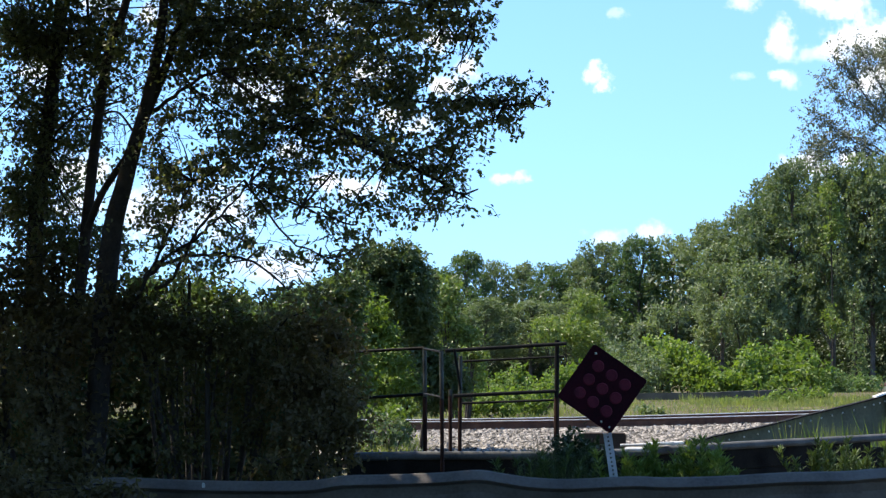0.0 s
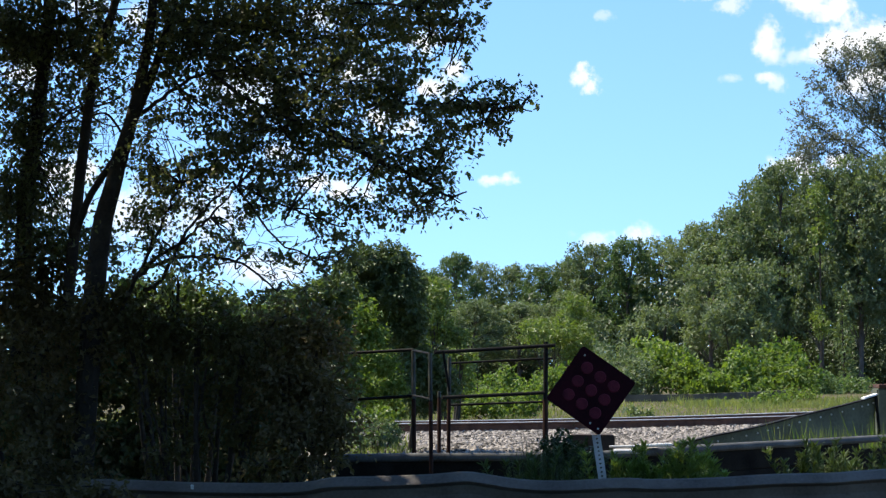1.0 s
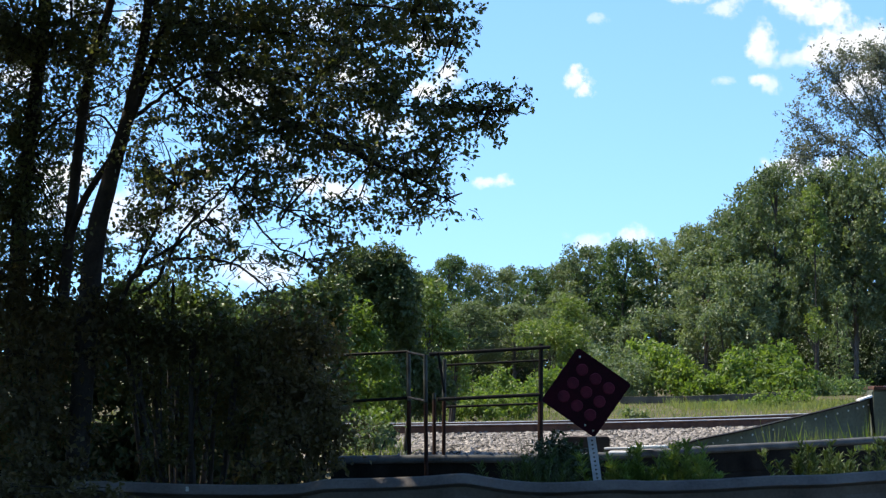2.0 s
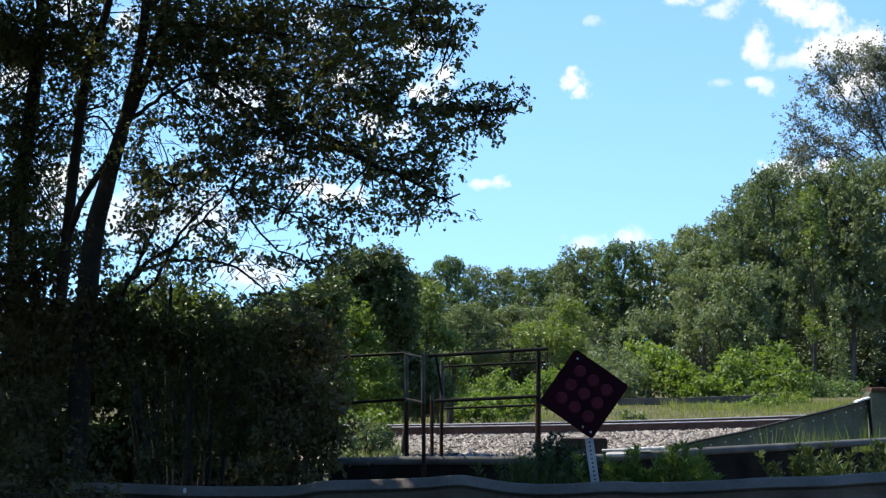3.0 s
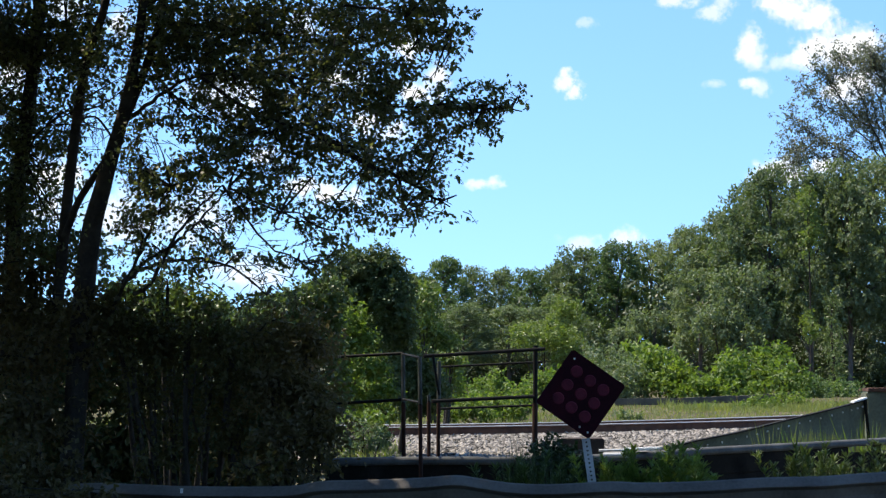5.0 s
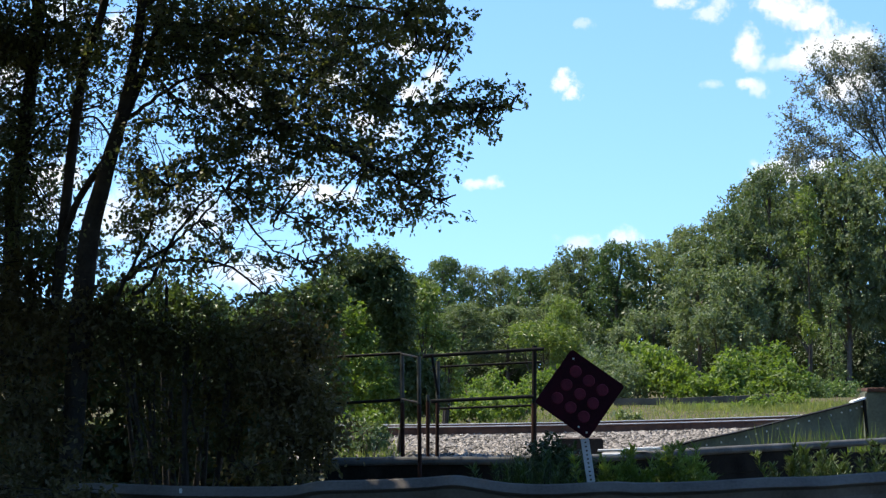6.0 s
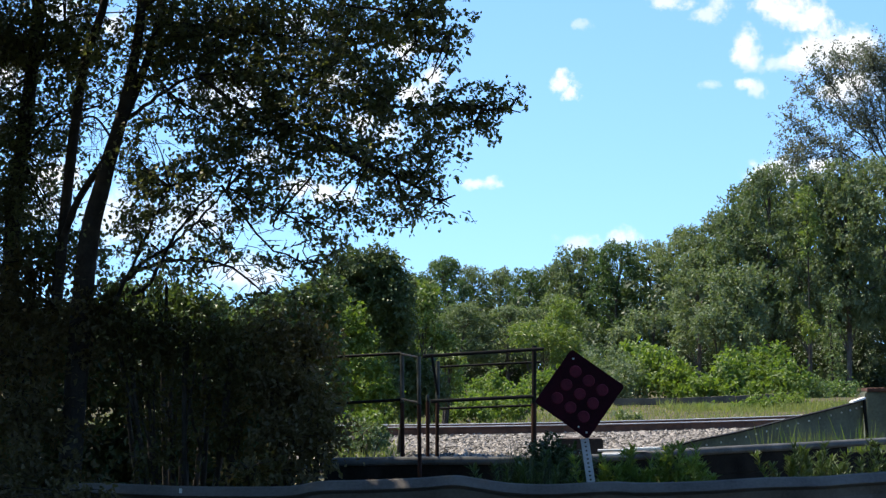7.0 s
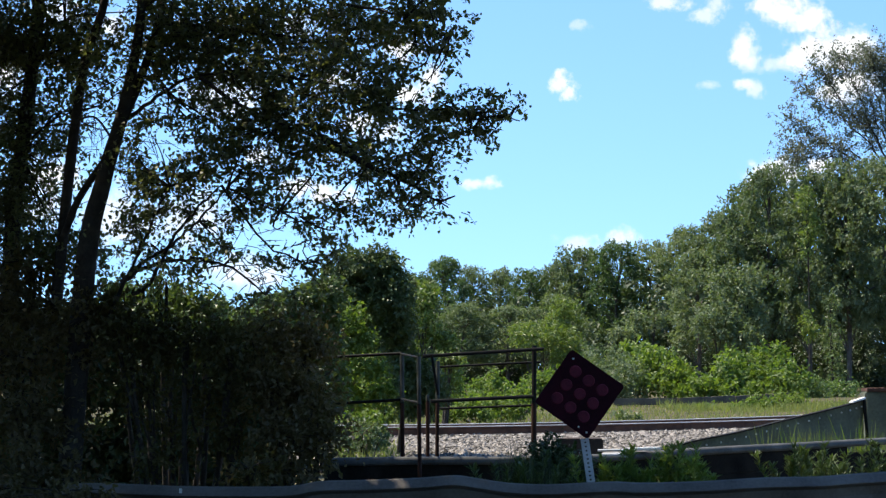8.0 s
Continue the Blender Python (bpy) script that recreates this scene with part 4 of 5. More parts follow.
# ---- near trees ----
def near_tree():
    t = thing("maple_tree", "shaded broad-leaved tree with several dark stems and spreading boughs", "tree", (-3.342, 20, 0.01))
    base = Vector((t.location.x, t.location.y, 0.0))
    t.location = base
    rng = np.random.default_rng(61)

    def to(p):
        return Vector(p) - base
    stem = Limbs()
    stem.limb([(0, 0, -0.2), to((-3.173, 20, 2.349)), to((-3.029, 20, 3.102)), to((-2.882, 20, 3.631))], 0.11, 0.062, 10, 5)
    stem.limb([to((-2.892, 20, 3.605)), to((-2.775, 20, 4.11)), to((-2.689, 20, 4.718)), to((-2.637, 20, 6.041)), to((-2.646, 20, 7.321))], 0.06, 0.025, 8, 5)
    stem.limb([to((-2.882, 20, 3.616)), to((-2.673, 20.1, 4.174)), to((-2.513, 20.2, 4.801)), to((-2.277, 20.3, 6.109))], 0.05, 0.025, 8, 5)
    stem.limb([to((-3.416, 20.3, 2.667)), to((-3.261, 20.2, 3.016)), to((-2.931, 20, 3.444))], 0.035, 0.03, 8, 4)
    stem.limb([to((-3.552, 20.5, 1.551)), to((-3.443, 20.4, 2.673)), to((-3.349, 20.4, 3.596)), to((-3.242, 20.4, 4.317)), to((-3.077, 20.4, 4.834)), to((-2.931, 20.4, 5.975))], 0.058, 0.035, 8, 5)
    stem.limb([to((-4.058, 21, 1.552)), to((-4.008, 21, 2.813)), to((-3.941, 21, 3.446)), to((-3.848, 21, 4.241)), to((-3.786, 21, 4.932)), to((-3.735, 21, 6.268))], 0.085, 0.055, 8, 5)
    stem.limb([to((-3.343, 20.4, 3.731)), to((-3.143, 20.2, 3.745)), to((-3.02, 20.1, 3.627)), to((-2.914, 20, 3.465))], 0.010, 0.012, 6, 4)
    stem.make("trunk", BARK, t)

    made = {}

    # openings in the crown where the sky shows: x, z, half width, half height, share of the leaves that is missing
    west = [(-3.07, 3.571, 0.169, 0.209, 1.17), (-2.514, 3.446, 0.177, 0.187, 1.1), (-2.883, 4.512, 0.089, 0.149, 0.8), (-3.144, 4.048, 0.07, 0.209, 0.6), (-2.878, 3.186, 0.079, 0.198, 0.6), (-3.323, 3.103, 0.07, 0.3, 0.6), (-2.873, 2.539, 0.089, 0.168, 0.75),
            (-3.297, 2.499, 0.06, 0.08, 0.8), (-2.711, 4.236, 0.129, 0.545, 0.55), (-2.857, 3.685, 0.129, 0.248, 0.75), (-2.999, 2.838, 0.109, 0.446, 0.8), (-3.264, 3.859, 0.07, 0.751, 0.7), (-2.427, 2.627, 0.177, 0.147, 0.85), (-3.182, 3.153, 0.08, 0.25, 0.6)]
    mid = [(-2.14, 3.951, 0.324, 0.078, 0.6), (-1.769, 3.851, 0.186, 0.157, 0.65), (-2.079, 3.688, 0.128, 0.147, 0.5), (-1.967, 2.955, 0.215, 0.176, 0.75), (-2.171, 2.744, 0.166, 0.107, 0.6), (-1.557, 3.328, 0.166, 0.117, 0.65), (-1.311, 3.053, 0.195, 0.107, 0.75),
           (-1.535, 2.621, 0.322, 0.146, 1.12), (-1.778, 2.328, 0.322, 0.098, 1.12), (-1.899, 2.191, 0.236, 0.098, 1.12), (-1.509, 2.23, 0.236, 0.11, 1.12), (-2.4, 4.172, 0.108, 0.148, 0.4), (-1.254, 4.506, 0.196, 0.137, 0.65), (-1.186, 2.518, 0.16, 0.097, 1.12)]
    east = [(-0.942, 3.987, 0.293, 0.098, 0.65), (-0.702, 3.622, 0.136, 0.117, 0.8), (-0.446, 3.484, 0.213, 0.058, 0.6), (-0.332, 4.279, 0.136, 0.097, 0.9), (-0.238, 3.864, 0.184, 0.087, 0.92), (-0.049, 4.001, 0.116, 0.097, 0.9), (-0.944, 2.996, 0.262, 0.087, 0.85),
            (-0.697, 3.008, 0.135, 0.097, 0.6), (-0.838, 2.691, 0.288, 0.048, 0.6), (-1.382, 2.762, 0.165, 0.068, 0.6), (-0.606, 4.328, 0.126, 0.068, 0.45)]
    inner = [(-3.224, 3.675, 0.178, 0.22, 1.17), (-4.044, 4.198, 0.126, 0.167, 0.7), (-3.593, 3.78, 0.094, 0.136, 0.6), (-3.693, 3.269, 0.22, 0.209, 0.55), (-3.716, 2.933, 0.178, 0.126, 0.5), (-3.804, 3.912, 0.105, 0.628, 0.5), (-3.539, 4.812, 0.094, 0.126, 0.5), (-3.303, 4.282, 0.073, 0.262, 0.6),
             (-3.043, 4.679, 0.105, 0.157, 0.8), (-2.667, 3.564, 0.188, 0.199, 1.1), (-2.887, 4.282, 0.209, 0.575, 0.6), (-3.43, 3.175, 0.157, 0.471, 0.65)]

    def bough(key, pivot, arms, lobes, layers=3.3, reach=0.22, gaps=west + mid + east, thick=0.035):
        """One bough: its branch and its leaves hang together and turn about the pivot."""
        piv = to(pivot)
        wood = Limbs()
        ends, b = [], None
        for arm in arms:
            pts = [to(p) - piv for p in arm]
            branch = Limbs()
            ends += branch.limb(pts, thick if len(arm) > 3 else 0.012, 0.006, 6, 5, 0.008, rng)
            if b is None:
                b = branch.make("bough", BARK, t)
                b.location = piv
            else:
                branch.make("branch", BARK, b)
        local = [(*(to(l[:3]) - piv), l[3], l[4], l[5]) for l in lobes]
        for l in local:
            c = Vector(l[:3])
            near = min(ends, key=lambda p: (p - c).length)
            for _ in range(3):
                tip = c + Vector((rng.normal(0, l[3] * 0.45), rng.normal(0, 0.2), rng.normal(0, l[4] * 0.45)))
                wood.limb([near, near.lerp(tip, 0.5) + Vector(rng.normal(0, 0.05, 3)), tip], 0.011, 0.004, 4, 3)
        v, q = sprays(rng, local, 0.043, 9, 1.1, layers, wood, reach, 0, 0, True)
        leaves = v.reshape(-1, 6, 3)
        c = leaves.mean(1) + np.array(piv + base)
        stays = np.ones(len(c), dtype=bool)
        for gx, gz, gw, gh, share in gaps:
            d = ((c[:, 0] - gx) / gw) ** 2 + ((c[:, 2] - gz) / gh) ** 2
            stays &= rng.random(len(c)) > 0.85 * share * np.clip((1.35 - d) / 0.7, 0, 1)
        v = leaves[stays].reshape(-1, 3)
        q = np.arange(len(v), dtype=np.int32).reshape(-1, 6)
        tagged(wood.make("twig", BARK, b), kind="stuff")
        tagged(soup("foliage", v, q, LEAF_NEAR, b), kind="stuff")
        made[key] = (b, piv)

    bough("top", (-2.689, 20, 4.718), [[(-2.689, 20, 4.718), (-2.136, 20, 4.971), (-1.304, 19.6, 5.002), (-0.704, 19.4, 4.769)], [(-2.537, 20, 4.566), (-2.033, 20, 4.515), (-1.53, 20, 4.464), (-0.926, 20, 4.363)]],
          [(-2.433, 20, 4.161, 0.35, 0.25, 0.8), (-2.032, 20, 4.211, 0.3, 0.2, 0.8), (-2.285, 20, 4.515, 0.55, 0.35, 1), (-1.731, 20, 4.566, 0.55, 0.4, 0.95), (-1.178, 20, 4.515, 0.55, 0.4, 0.9), (-0.674, 20, 4.566, 0.5, 0.35, 0.8), (-1.937, 20, 5.429, 1.1, 0.6, 0.27), (-0.827, 20, 5.429, 0.9, 0.55, 0.27), (-2.509, 20.5, 6.573, 1.333, 0.666, 0.27), (-1.133, 20, 6.501, 1.1, 0.6, 0.27), (0.178, 19.5, 6.326, 0.975, 0.536, 0.27), (0.87, 19.5, 7.075, 1.073, 0.536, 0.27), (-1.477, 20.5, 7.783, 1.538, 0.666, 0.27), (-3.375, 21, 7.612, 1.365, 0.84, 0.27), (-0.427, 20, 8.352, 1.3, 0.6, 0.27)])
    bough("corner", (-0.71, 19.6, 4.604), [[(-0.913, 19.7, 4.669), (-0.459, 19.4, 4.572), (-0.137, 19.3, 4.458), (0.06, 19.3, 4.38)]],
          [(-0.312, 19.4, 4.498, 0.349, 0.267, 1), (-0.078, 19.3, 4.507, 0.183, 0.193, 0.8), (0.06, 19.3, 4.434, 0.09, 0.06, 1.2), (0.03, 19.3, 4.19, 0.07, 0.09, 1.1), (-0.06, 19.3, 3.995, 0.08, 0.077, 0.9), (-0.408, 19.3, 4.068, 0.338, 0.125, 0.55), (-0.157, 19.4, 4.966, 0.28, 0.291, 1)], reach=0.09, thick=0.014)
    bough("middle", (-2.772, 20, 3.732), [[(-2.772, 20, 3.732), (-2.458, 19.8, 3.934), (-2.138, 19.6, 4.033), (-1.629, 19.4, 4.056), (-0.888, 19.2, 3.909)], [(-2.138, 19.6, 4.033), (-1.627, 19.4, 3.689), (-1.085, 19.3, 3.483), (-0.597, 19.2, 3.328)]],
          [(-1.793, 19.6, 3.959, 0.441, 0.27, 0.8), (-1.293, 19.5, 3.848, 0.512, 0.317, 1), (-0.799, 19.4, 3.885, 0.485, 0.291, 0.75), (-1.48, 19.4, 3.469, 0.436, 0.218, 0.85), (-0.993, 19.4, 3.396, 0.509, 0.242, 0.66), (-2.28, 20, 3.757, 0.35, 0.3, 0.62), (-1.684, 19.5, 3.676, 0.366, 0.219, 0.6), (-2.128, 20, 3.454, 0.3, 0.2, 0.45)], thick=0.02)
    bough("tip", (-0.698, 19.3, 3.726), [[(-0.698, 19.3, 3.726), (-0.309, 19.2, 3.715), (0.077, 19.1, 3.727), (0.363, 19, 3.682), (0.658, 19, 3.644)]],
          [(-0.407, 19.3, 3.751, 0.362, 0.265, 1), (-0.043, 19.2, 3.676, 0.264, 0.144, 1.15), (0.211, 19.1, 3.655, 0.162, 0.086, 0.83), (0.363, 19, 3.692, 0.162, 0.038, 0.8), (0.391, 19, 3.634, 0.123, 0.038, 1.2), (0.258, 19, 3.519, 0.067, 0.043, 0.7), (0.076, 19, 3.778, 0.119, 0.048, 0.7), (0.459, 19, 3.703, 0.162, 0.048, 0.8), (0.221, 19.1, 3.724, 0.191, 0.067, 0.8), (0.259, 19.1, 3.531, 0.115, 0.043, 0.9), (0.578, 19, 3.722, 0.086, 0.038, 0.9)], reach=0.11, thick=0.010)
    bough("low", (-1.085, 19.3, 3.483), [[(-1.085, 19.3, 3.483), (-0.645, 19.2, 3.231), (-0.307, 19.1, 3.078), (0.052, 19, 2.855)]],
          [(-0.067, 19.1, 3.439, 0.172, 0.115, 0.7), (-0.182, 19.1, 3.136, 0.124, 0.153, 0.8), (-0.139, 19.1, 2.876, 0.172, 0.067, 0.9), (-0.306, 19.1, 2.78, 0.153, 0.048, 0.8), (-0.625, 19.3, 3.264, 0.434, 0.222, 0.66), (-0.26, 19.2, 3.231, 0.25, 0.211, 0.5), (-0.019, 19.1, 2.934, 0.143, 0.105, 0.42), (-0.404, 19.2, 2.941, 0.312, 0.154, 0.64), (-0.793, 19.3, 2.925, 0.289, 0.145, 0.51)])
    bough("under", (-3.065, 20, 2.249), [[(-2.997, 20, 1.848), (-2.884, 19.9, 2.096), (-2.723, 19.8, 2.39), (-2.565, 19.6, 2.676), (-2.446, 19.5, 2.905), (-2.368, 19.5, 3.062)], [(-2.735, 19.9, 2.145), (-2.588, 19.8, 2.216), (-2.416, 19.6, 2.489), (-2.239, 19.5, 2.744), (-2.063, 19.4, 2.918), (-1.908, 19.4, 3.064)],
                                [(-2.835, 19.9, 2.245), (-2.673, 19.8, 2.39), (-2.416, 19.6, 2.529), (-2.19, 19.5, 2.7), (-2.005, 19.4, 2.869), (-1.86, 19.4, 3.035)], [(-2.835, 19.9, 2.245), (-2.576, 19.7, 2.376), (-2.218, 19.5, 2.426), (-1.934, 19.4, 2.392), (-1.662, 19.3, 2.242), (-1.517, 19.3, 2.116)],
                                [(-1.908, 19.4, 3.064), (-1.519, 19.3, 2.561), (-1.068, 19.2, 2.354)], [(-1.86, 19.4, 3.035), (-1.481, 19.3, 2.852), (-1.069, 19.2, 2.691)]],
          [(-1.732, 19.5, 3.283, 0.341, 0.185, 0.85), (-1.284, 19.4, 3.127, 0.291, 0.155, 0.8), (-0.962, 19.3, 2.828, 0.241, 0.125, 0.7), (-2.567, 19.9, 3.545, 0.274, 0.224, 0.8), (-2.389, 19.7, 2.806, 0.295, 0.197, 0.7), (-1.934, 19.6, 2.627, 0.294, 0.147, 0.7), (-2.775, 20, 2.75, 0.2, 0.25, 0.6), (-1.281, 19.4, 2.324, 0.291, 0.145, 0.7), (-2.231, 19.6, 3.119, 0.343, 0.221, 0.96), (-1.73, 19.5, 2.964, 0.341, 0.156, 0.96), (-1.38, 19.4, 2.688, 0.267, 0.116, 0.96), (-1.082, 19.3, 2.513, 0.217, 0.121, 1.08), (-2.387, 19.7, 2.485, 0.394, 0.148, 0.96), (-1.874, 19.5, 2.352, 0.39, 0.122, 1), (-1.475, 19.4, 2.202, 0.267, 0.087, 1.08), (-2.679, 20, 3.253, 0.25, 0.2, 0.96)], thick=0.021)
    bough("inner", (-3.818, 21, 3.87), [[(-3.848, 21, 4.241), (-3.631, 20.8, 4.478), (-3.391, 20.6, 4.71)], [(-3.941, 21, 3.446), (-3.71, 20.7, 3.679), (-3.418, 20.5, 3.813)]],
          [(-3.871, 21, 3.923, 0.472, 0.472, 0.75), (-4.037, 21, 4.613, 0.42, 0.42, 1.6), (-3.501, 20.8, 4.636, 0.338, 0.39, 1.35), (-3.968, 21, 3.024, 0.42, 0.42, 1.05), (-3.51, 20.8, 2.592, 0.416, 0.312, 1.05), (-3.061, 20.5, 4.176, 0.307, 0.359, 0.98), (-3.655, 21, 3.341, 0.367, 0.367, 0.92), (-2.716, 20.6, 4.553, 0.309, 0.36, 0.79), (-3.341, 21, 3.605, 0.263, 0.472, 0.52), (-3.836, 21, 5.732, 0.945, 0.63, 1.31), (-3.937, 20.9, 4.6, 0.314, 0.314, 0.5), (-3.562, 21, 4.349, 0.179, 0.263, 0.7), (-4.032, 21, 3.738, 0.189, 0.315, 1), (-4.004, 21, 3.077, 0.231, 0.315, 1), (-3.968, 21, 2.602, 0.315, 0.21, 1)], gaps=inner)
    return made


BOUGHS = near_tree()

# shaded shrubs under the near tree: loose and hollow, near black inside
bush("shrub", "dark shaded shrub beneath the tree", 71,
     [(-3.662, 20.5, 1.96, 0.41, 0.287, 1), (-3.735, 20.6, 2.313, 0.309, 0.206, 0.8), (-4.3, 20.6, 2.065, 0.309, 0.412, 1), (-3.122, 20, 1.948, 0.28, 0.23, 0.9), (-3.719, 20, 1.549, 0.35, 0.25, 0.8), (-3.22, 20, 1.623, 0.28, 0.2, 0.6), (-3.689, 19.6, 1.059, 0.294, 0.245, 0.7), (-4.123, 19.8, 1.153, 0.248, 0.446, 0.8), (-3.315, 20, 1.075, 0.2, 0.18, 0.3), (-3.524, 19, 0.576, 0.333, 0.219, 0.9), (-3.05, 19, 0.529, 0.238, 0.143, 0.6)],
     0.07, LEAF_DUSK, 3.0, 0.8, 7, 0.26, "shrubs under the tree", skin=0.6)
bush("shrub", "dense dark shrub behind the guardrail", 72,
     [(-2.796, 20, 1.823, 0.31, 0.28, 1), (-2.296, 20, 1.738, 0.33, 0.26, 0.9), (-1.895, 20, 1.623, 0.25, 0.25, 0.9), (-2.644, 20.2, 1.347, 0.303, 0.202, 0.5), (-2.089, 20.2, 1.297, 0.303, 0.202, 0.5), (-2.489, 20.6, 1.062, 0.206, 0.124, 0.3), (-1.817, 20, 0.95, 0.2, 0.25, 0.5), (-2.511, 19.4, 0.702, 0.117, 0.107, 0.3), (-1.582, 19, 0.647, 0.19, 0.124, 0.5), (-2.31, 20.4, 0.787, 0.153, 0.102, 0.2)],
     0.06, LEAF_SHRUB, 3.0, 0.8, 8, 0.26, "shrubs under the tree", skin=0.6)
bush("shrub", "dark leafy shrub at the end of the railing", 73,
     [(-1.602, 20.4, 1.753, 0.357, 0.255, 1), (-1.244, 20.4, 1.651, 0.235, 0.306, 1), (-1.519, 20, 1.299, 0.35, 0.3, 1), (-1.144, 20, 1.249, 0.2, 0.3, 1), (-1.389, 19.6, 0.864, 0.294, 0.245, 1), (-1.066, 19.6, 0.864, 0.167, 0.226, 1), (-1.47, 19.4, 0.581, 0.291, 0.097, 0.8)],
     0.055, LEAF_DUSK, 3.2, 0.8, 8, 0.22, "shrubs under the tree", skin=0.6)
bush("shrub", "shrub with a few sunlit leaves on its crown", 75,
     [(-3.116, 21.5, 2.197, 0.14, 0.129, 0.8), (-2.94, 22, 2.103, 0.187, 0.11, 0.7), (-2.5, 22, 2.169, 0.187, 0.143, 0.9), (-2.268, 22, 2.059, 0.165, 0.121, 0.7), (-2.664, 22, 1.96, 0.44, 0.132, 0.8), (-1.975, 22, 1.872, 0.22, 0.11, 0.7), (-2.698, 21.6, 2.255, 0.097, 0.086, 0.5)],
     0.06, LEAF_IVY_SHADED, 3.0, 0.8, 8, 0.2, "shrubs under the tree", skin=0.6)
# the thicket's leaves are coloured dark for the shade in the hollows
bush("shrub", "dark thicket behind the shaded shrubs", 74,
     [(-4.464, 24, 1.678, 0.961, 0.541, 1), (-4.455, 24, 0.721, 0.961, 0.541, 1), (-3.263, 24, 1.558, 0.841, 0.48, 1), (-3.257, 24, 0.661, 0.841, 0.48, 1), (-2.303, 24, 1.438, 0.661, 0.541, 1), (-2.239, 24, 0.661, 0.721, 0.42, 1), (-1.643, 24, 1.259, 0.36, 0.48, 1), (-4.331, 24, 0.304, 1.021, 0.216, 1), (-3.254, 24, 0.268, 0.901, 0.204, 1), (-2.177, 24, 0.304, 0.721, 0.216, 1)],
     0.10, LEAF_SHADE, 5.0, 0.5, 9, 0.3, "shrubs under the tree")


bush("shrub", "low shaded shrub in front of the end of the guardrail", 76,
     [(-2.676, 15.7, 0.608, 0.275, 0.071, 0.5), (-2.425, 15.6, 0.598, 0.156, 0.055, 0.4), (-3.047, 15.8, 0.626, 0.198, 0.103, 0.6), (-3.284, 15.8, 0.65, 0.158, 0.158, 0.7)],
     0.055, LEAF_DUSK, 3.0, 0.8, 7, 0.14, "shrubs under the tree", skin=0.6)


# ---- weeds and grass ----
def blades(name, label, seed, n, xr, yr, tall, wide=0.012, lean=0.25, material=GRASS, ok=None, patchy=1.0):
    rng = np.random.default_rng(seed)
    x, y = rng.uniform(*xr, n), rng.uniform(*yr, n)
    if ok is not None:
        keep = ok(x, y)
        x, y = x[keep], y[keep]
        n = len(x)
    z = height(x, y) - 0.02
    at = np.stack([x, y, z], 1)
    way = rng.normal(0, lean, (n, 3)) + np.array([0, 0, 1.0])
    up = np.stack([rng.normal(size=n), rng.normal(size=n), np.zeros(n)], 1) + 1e-3
    patch = np.array([1.0 - 0.45 * patchy + 0.9 * patchy * max(0, noise.noise((a * 0.6, b * 0.35, seed))) for a, b in zip(x, y)])
    size = tall * rng.uniform(0.5, 1.2, n) * patch
    v, q = leaf_quads(at, way, up, size, np.full(n, wide) * rng.uniform(0.7, 1.4, n))
    ob = soup(name, v, q, material)
    return tagged(ob, label, "grass", kind="stuff")


blades("grass", "sunlit rough grass beyond the track", 81, 26000, (-8, 26), (44, 70), 0.24, 0.018, 0.35,
       ok=lambda x, y: y > np.array([track_y(v) for v in x]) + 2.6)
blades("grass", "tall grass in front of the plate girder", 82, 1300, (3.75, 6.4), (25.7, 26.9), 1.02, 0.012, 0.13, patchy=0.9,
       ok=lambda x, y: np.sin(x * 7.3 + 1.1) + 0.7 * np.sin(x * 17.0) + 0.35 * (x - 4.4) > -0.35)
blades("grass", "broad green weeds at the foot of the plate girder", 85, 700, (3.9, 6.4), (25.7, 26.9), 0.95, 0.024, 0.24, LEAF_VINE, patchy=1.0,
       ok=lambda x, y: np.sin(x * 5.1 + 0.4) + 0.7 * np.sin(x * 13.0) > -0.4)
blades("grass", "pale dry grass at the edge of the ballast", 86, 900, (-1.9, -0.6), (28.6, 35.5), 0.26, 0.014, 0.55, patchy=0.8)
blades("grass", "tall tufts of grass at the low barrier", 84, 5000, (6, 19), (58, 63.6), 0.42, 0.02, 0.3)
blades("grass", "thin shaded grass in front of the retaining wall", 87, 260, (2.9, 4.4), (17.4, 20.5), 0.8, 0.008, 0.2, LEAF_IVY_SHADED, patchy=0.9)
# a dark plant added to fill the black shade beside the post
bush("shrub", "added low plant, dark for the shade against the retaining wall", 92,
     [(1.017, 19.6, 0.669, 0.167, 0.147, 1), (0.87, 19.6, 0.737, 0.108, 0.167, 0.8), (1.138, 19.5, 0.625, 0.098, 0.107, 0.9)], 0.05, LEAF_SHADE, 4.0, 0.8, 8, 0.12)
blades("grass", "tall grass beside the marker post, darkened for shade", 88, 420, (0.55, 0.95), (18.2, 20.2), 0.95, 0.010, 0.16, LEAF_SHADE, patchy=0.3)
blades("grass", "low weeds among the ballast stones", 83, 800, (-4, -0.5), (29.5, 36), 0.2, 0.018, 0.5)


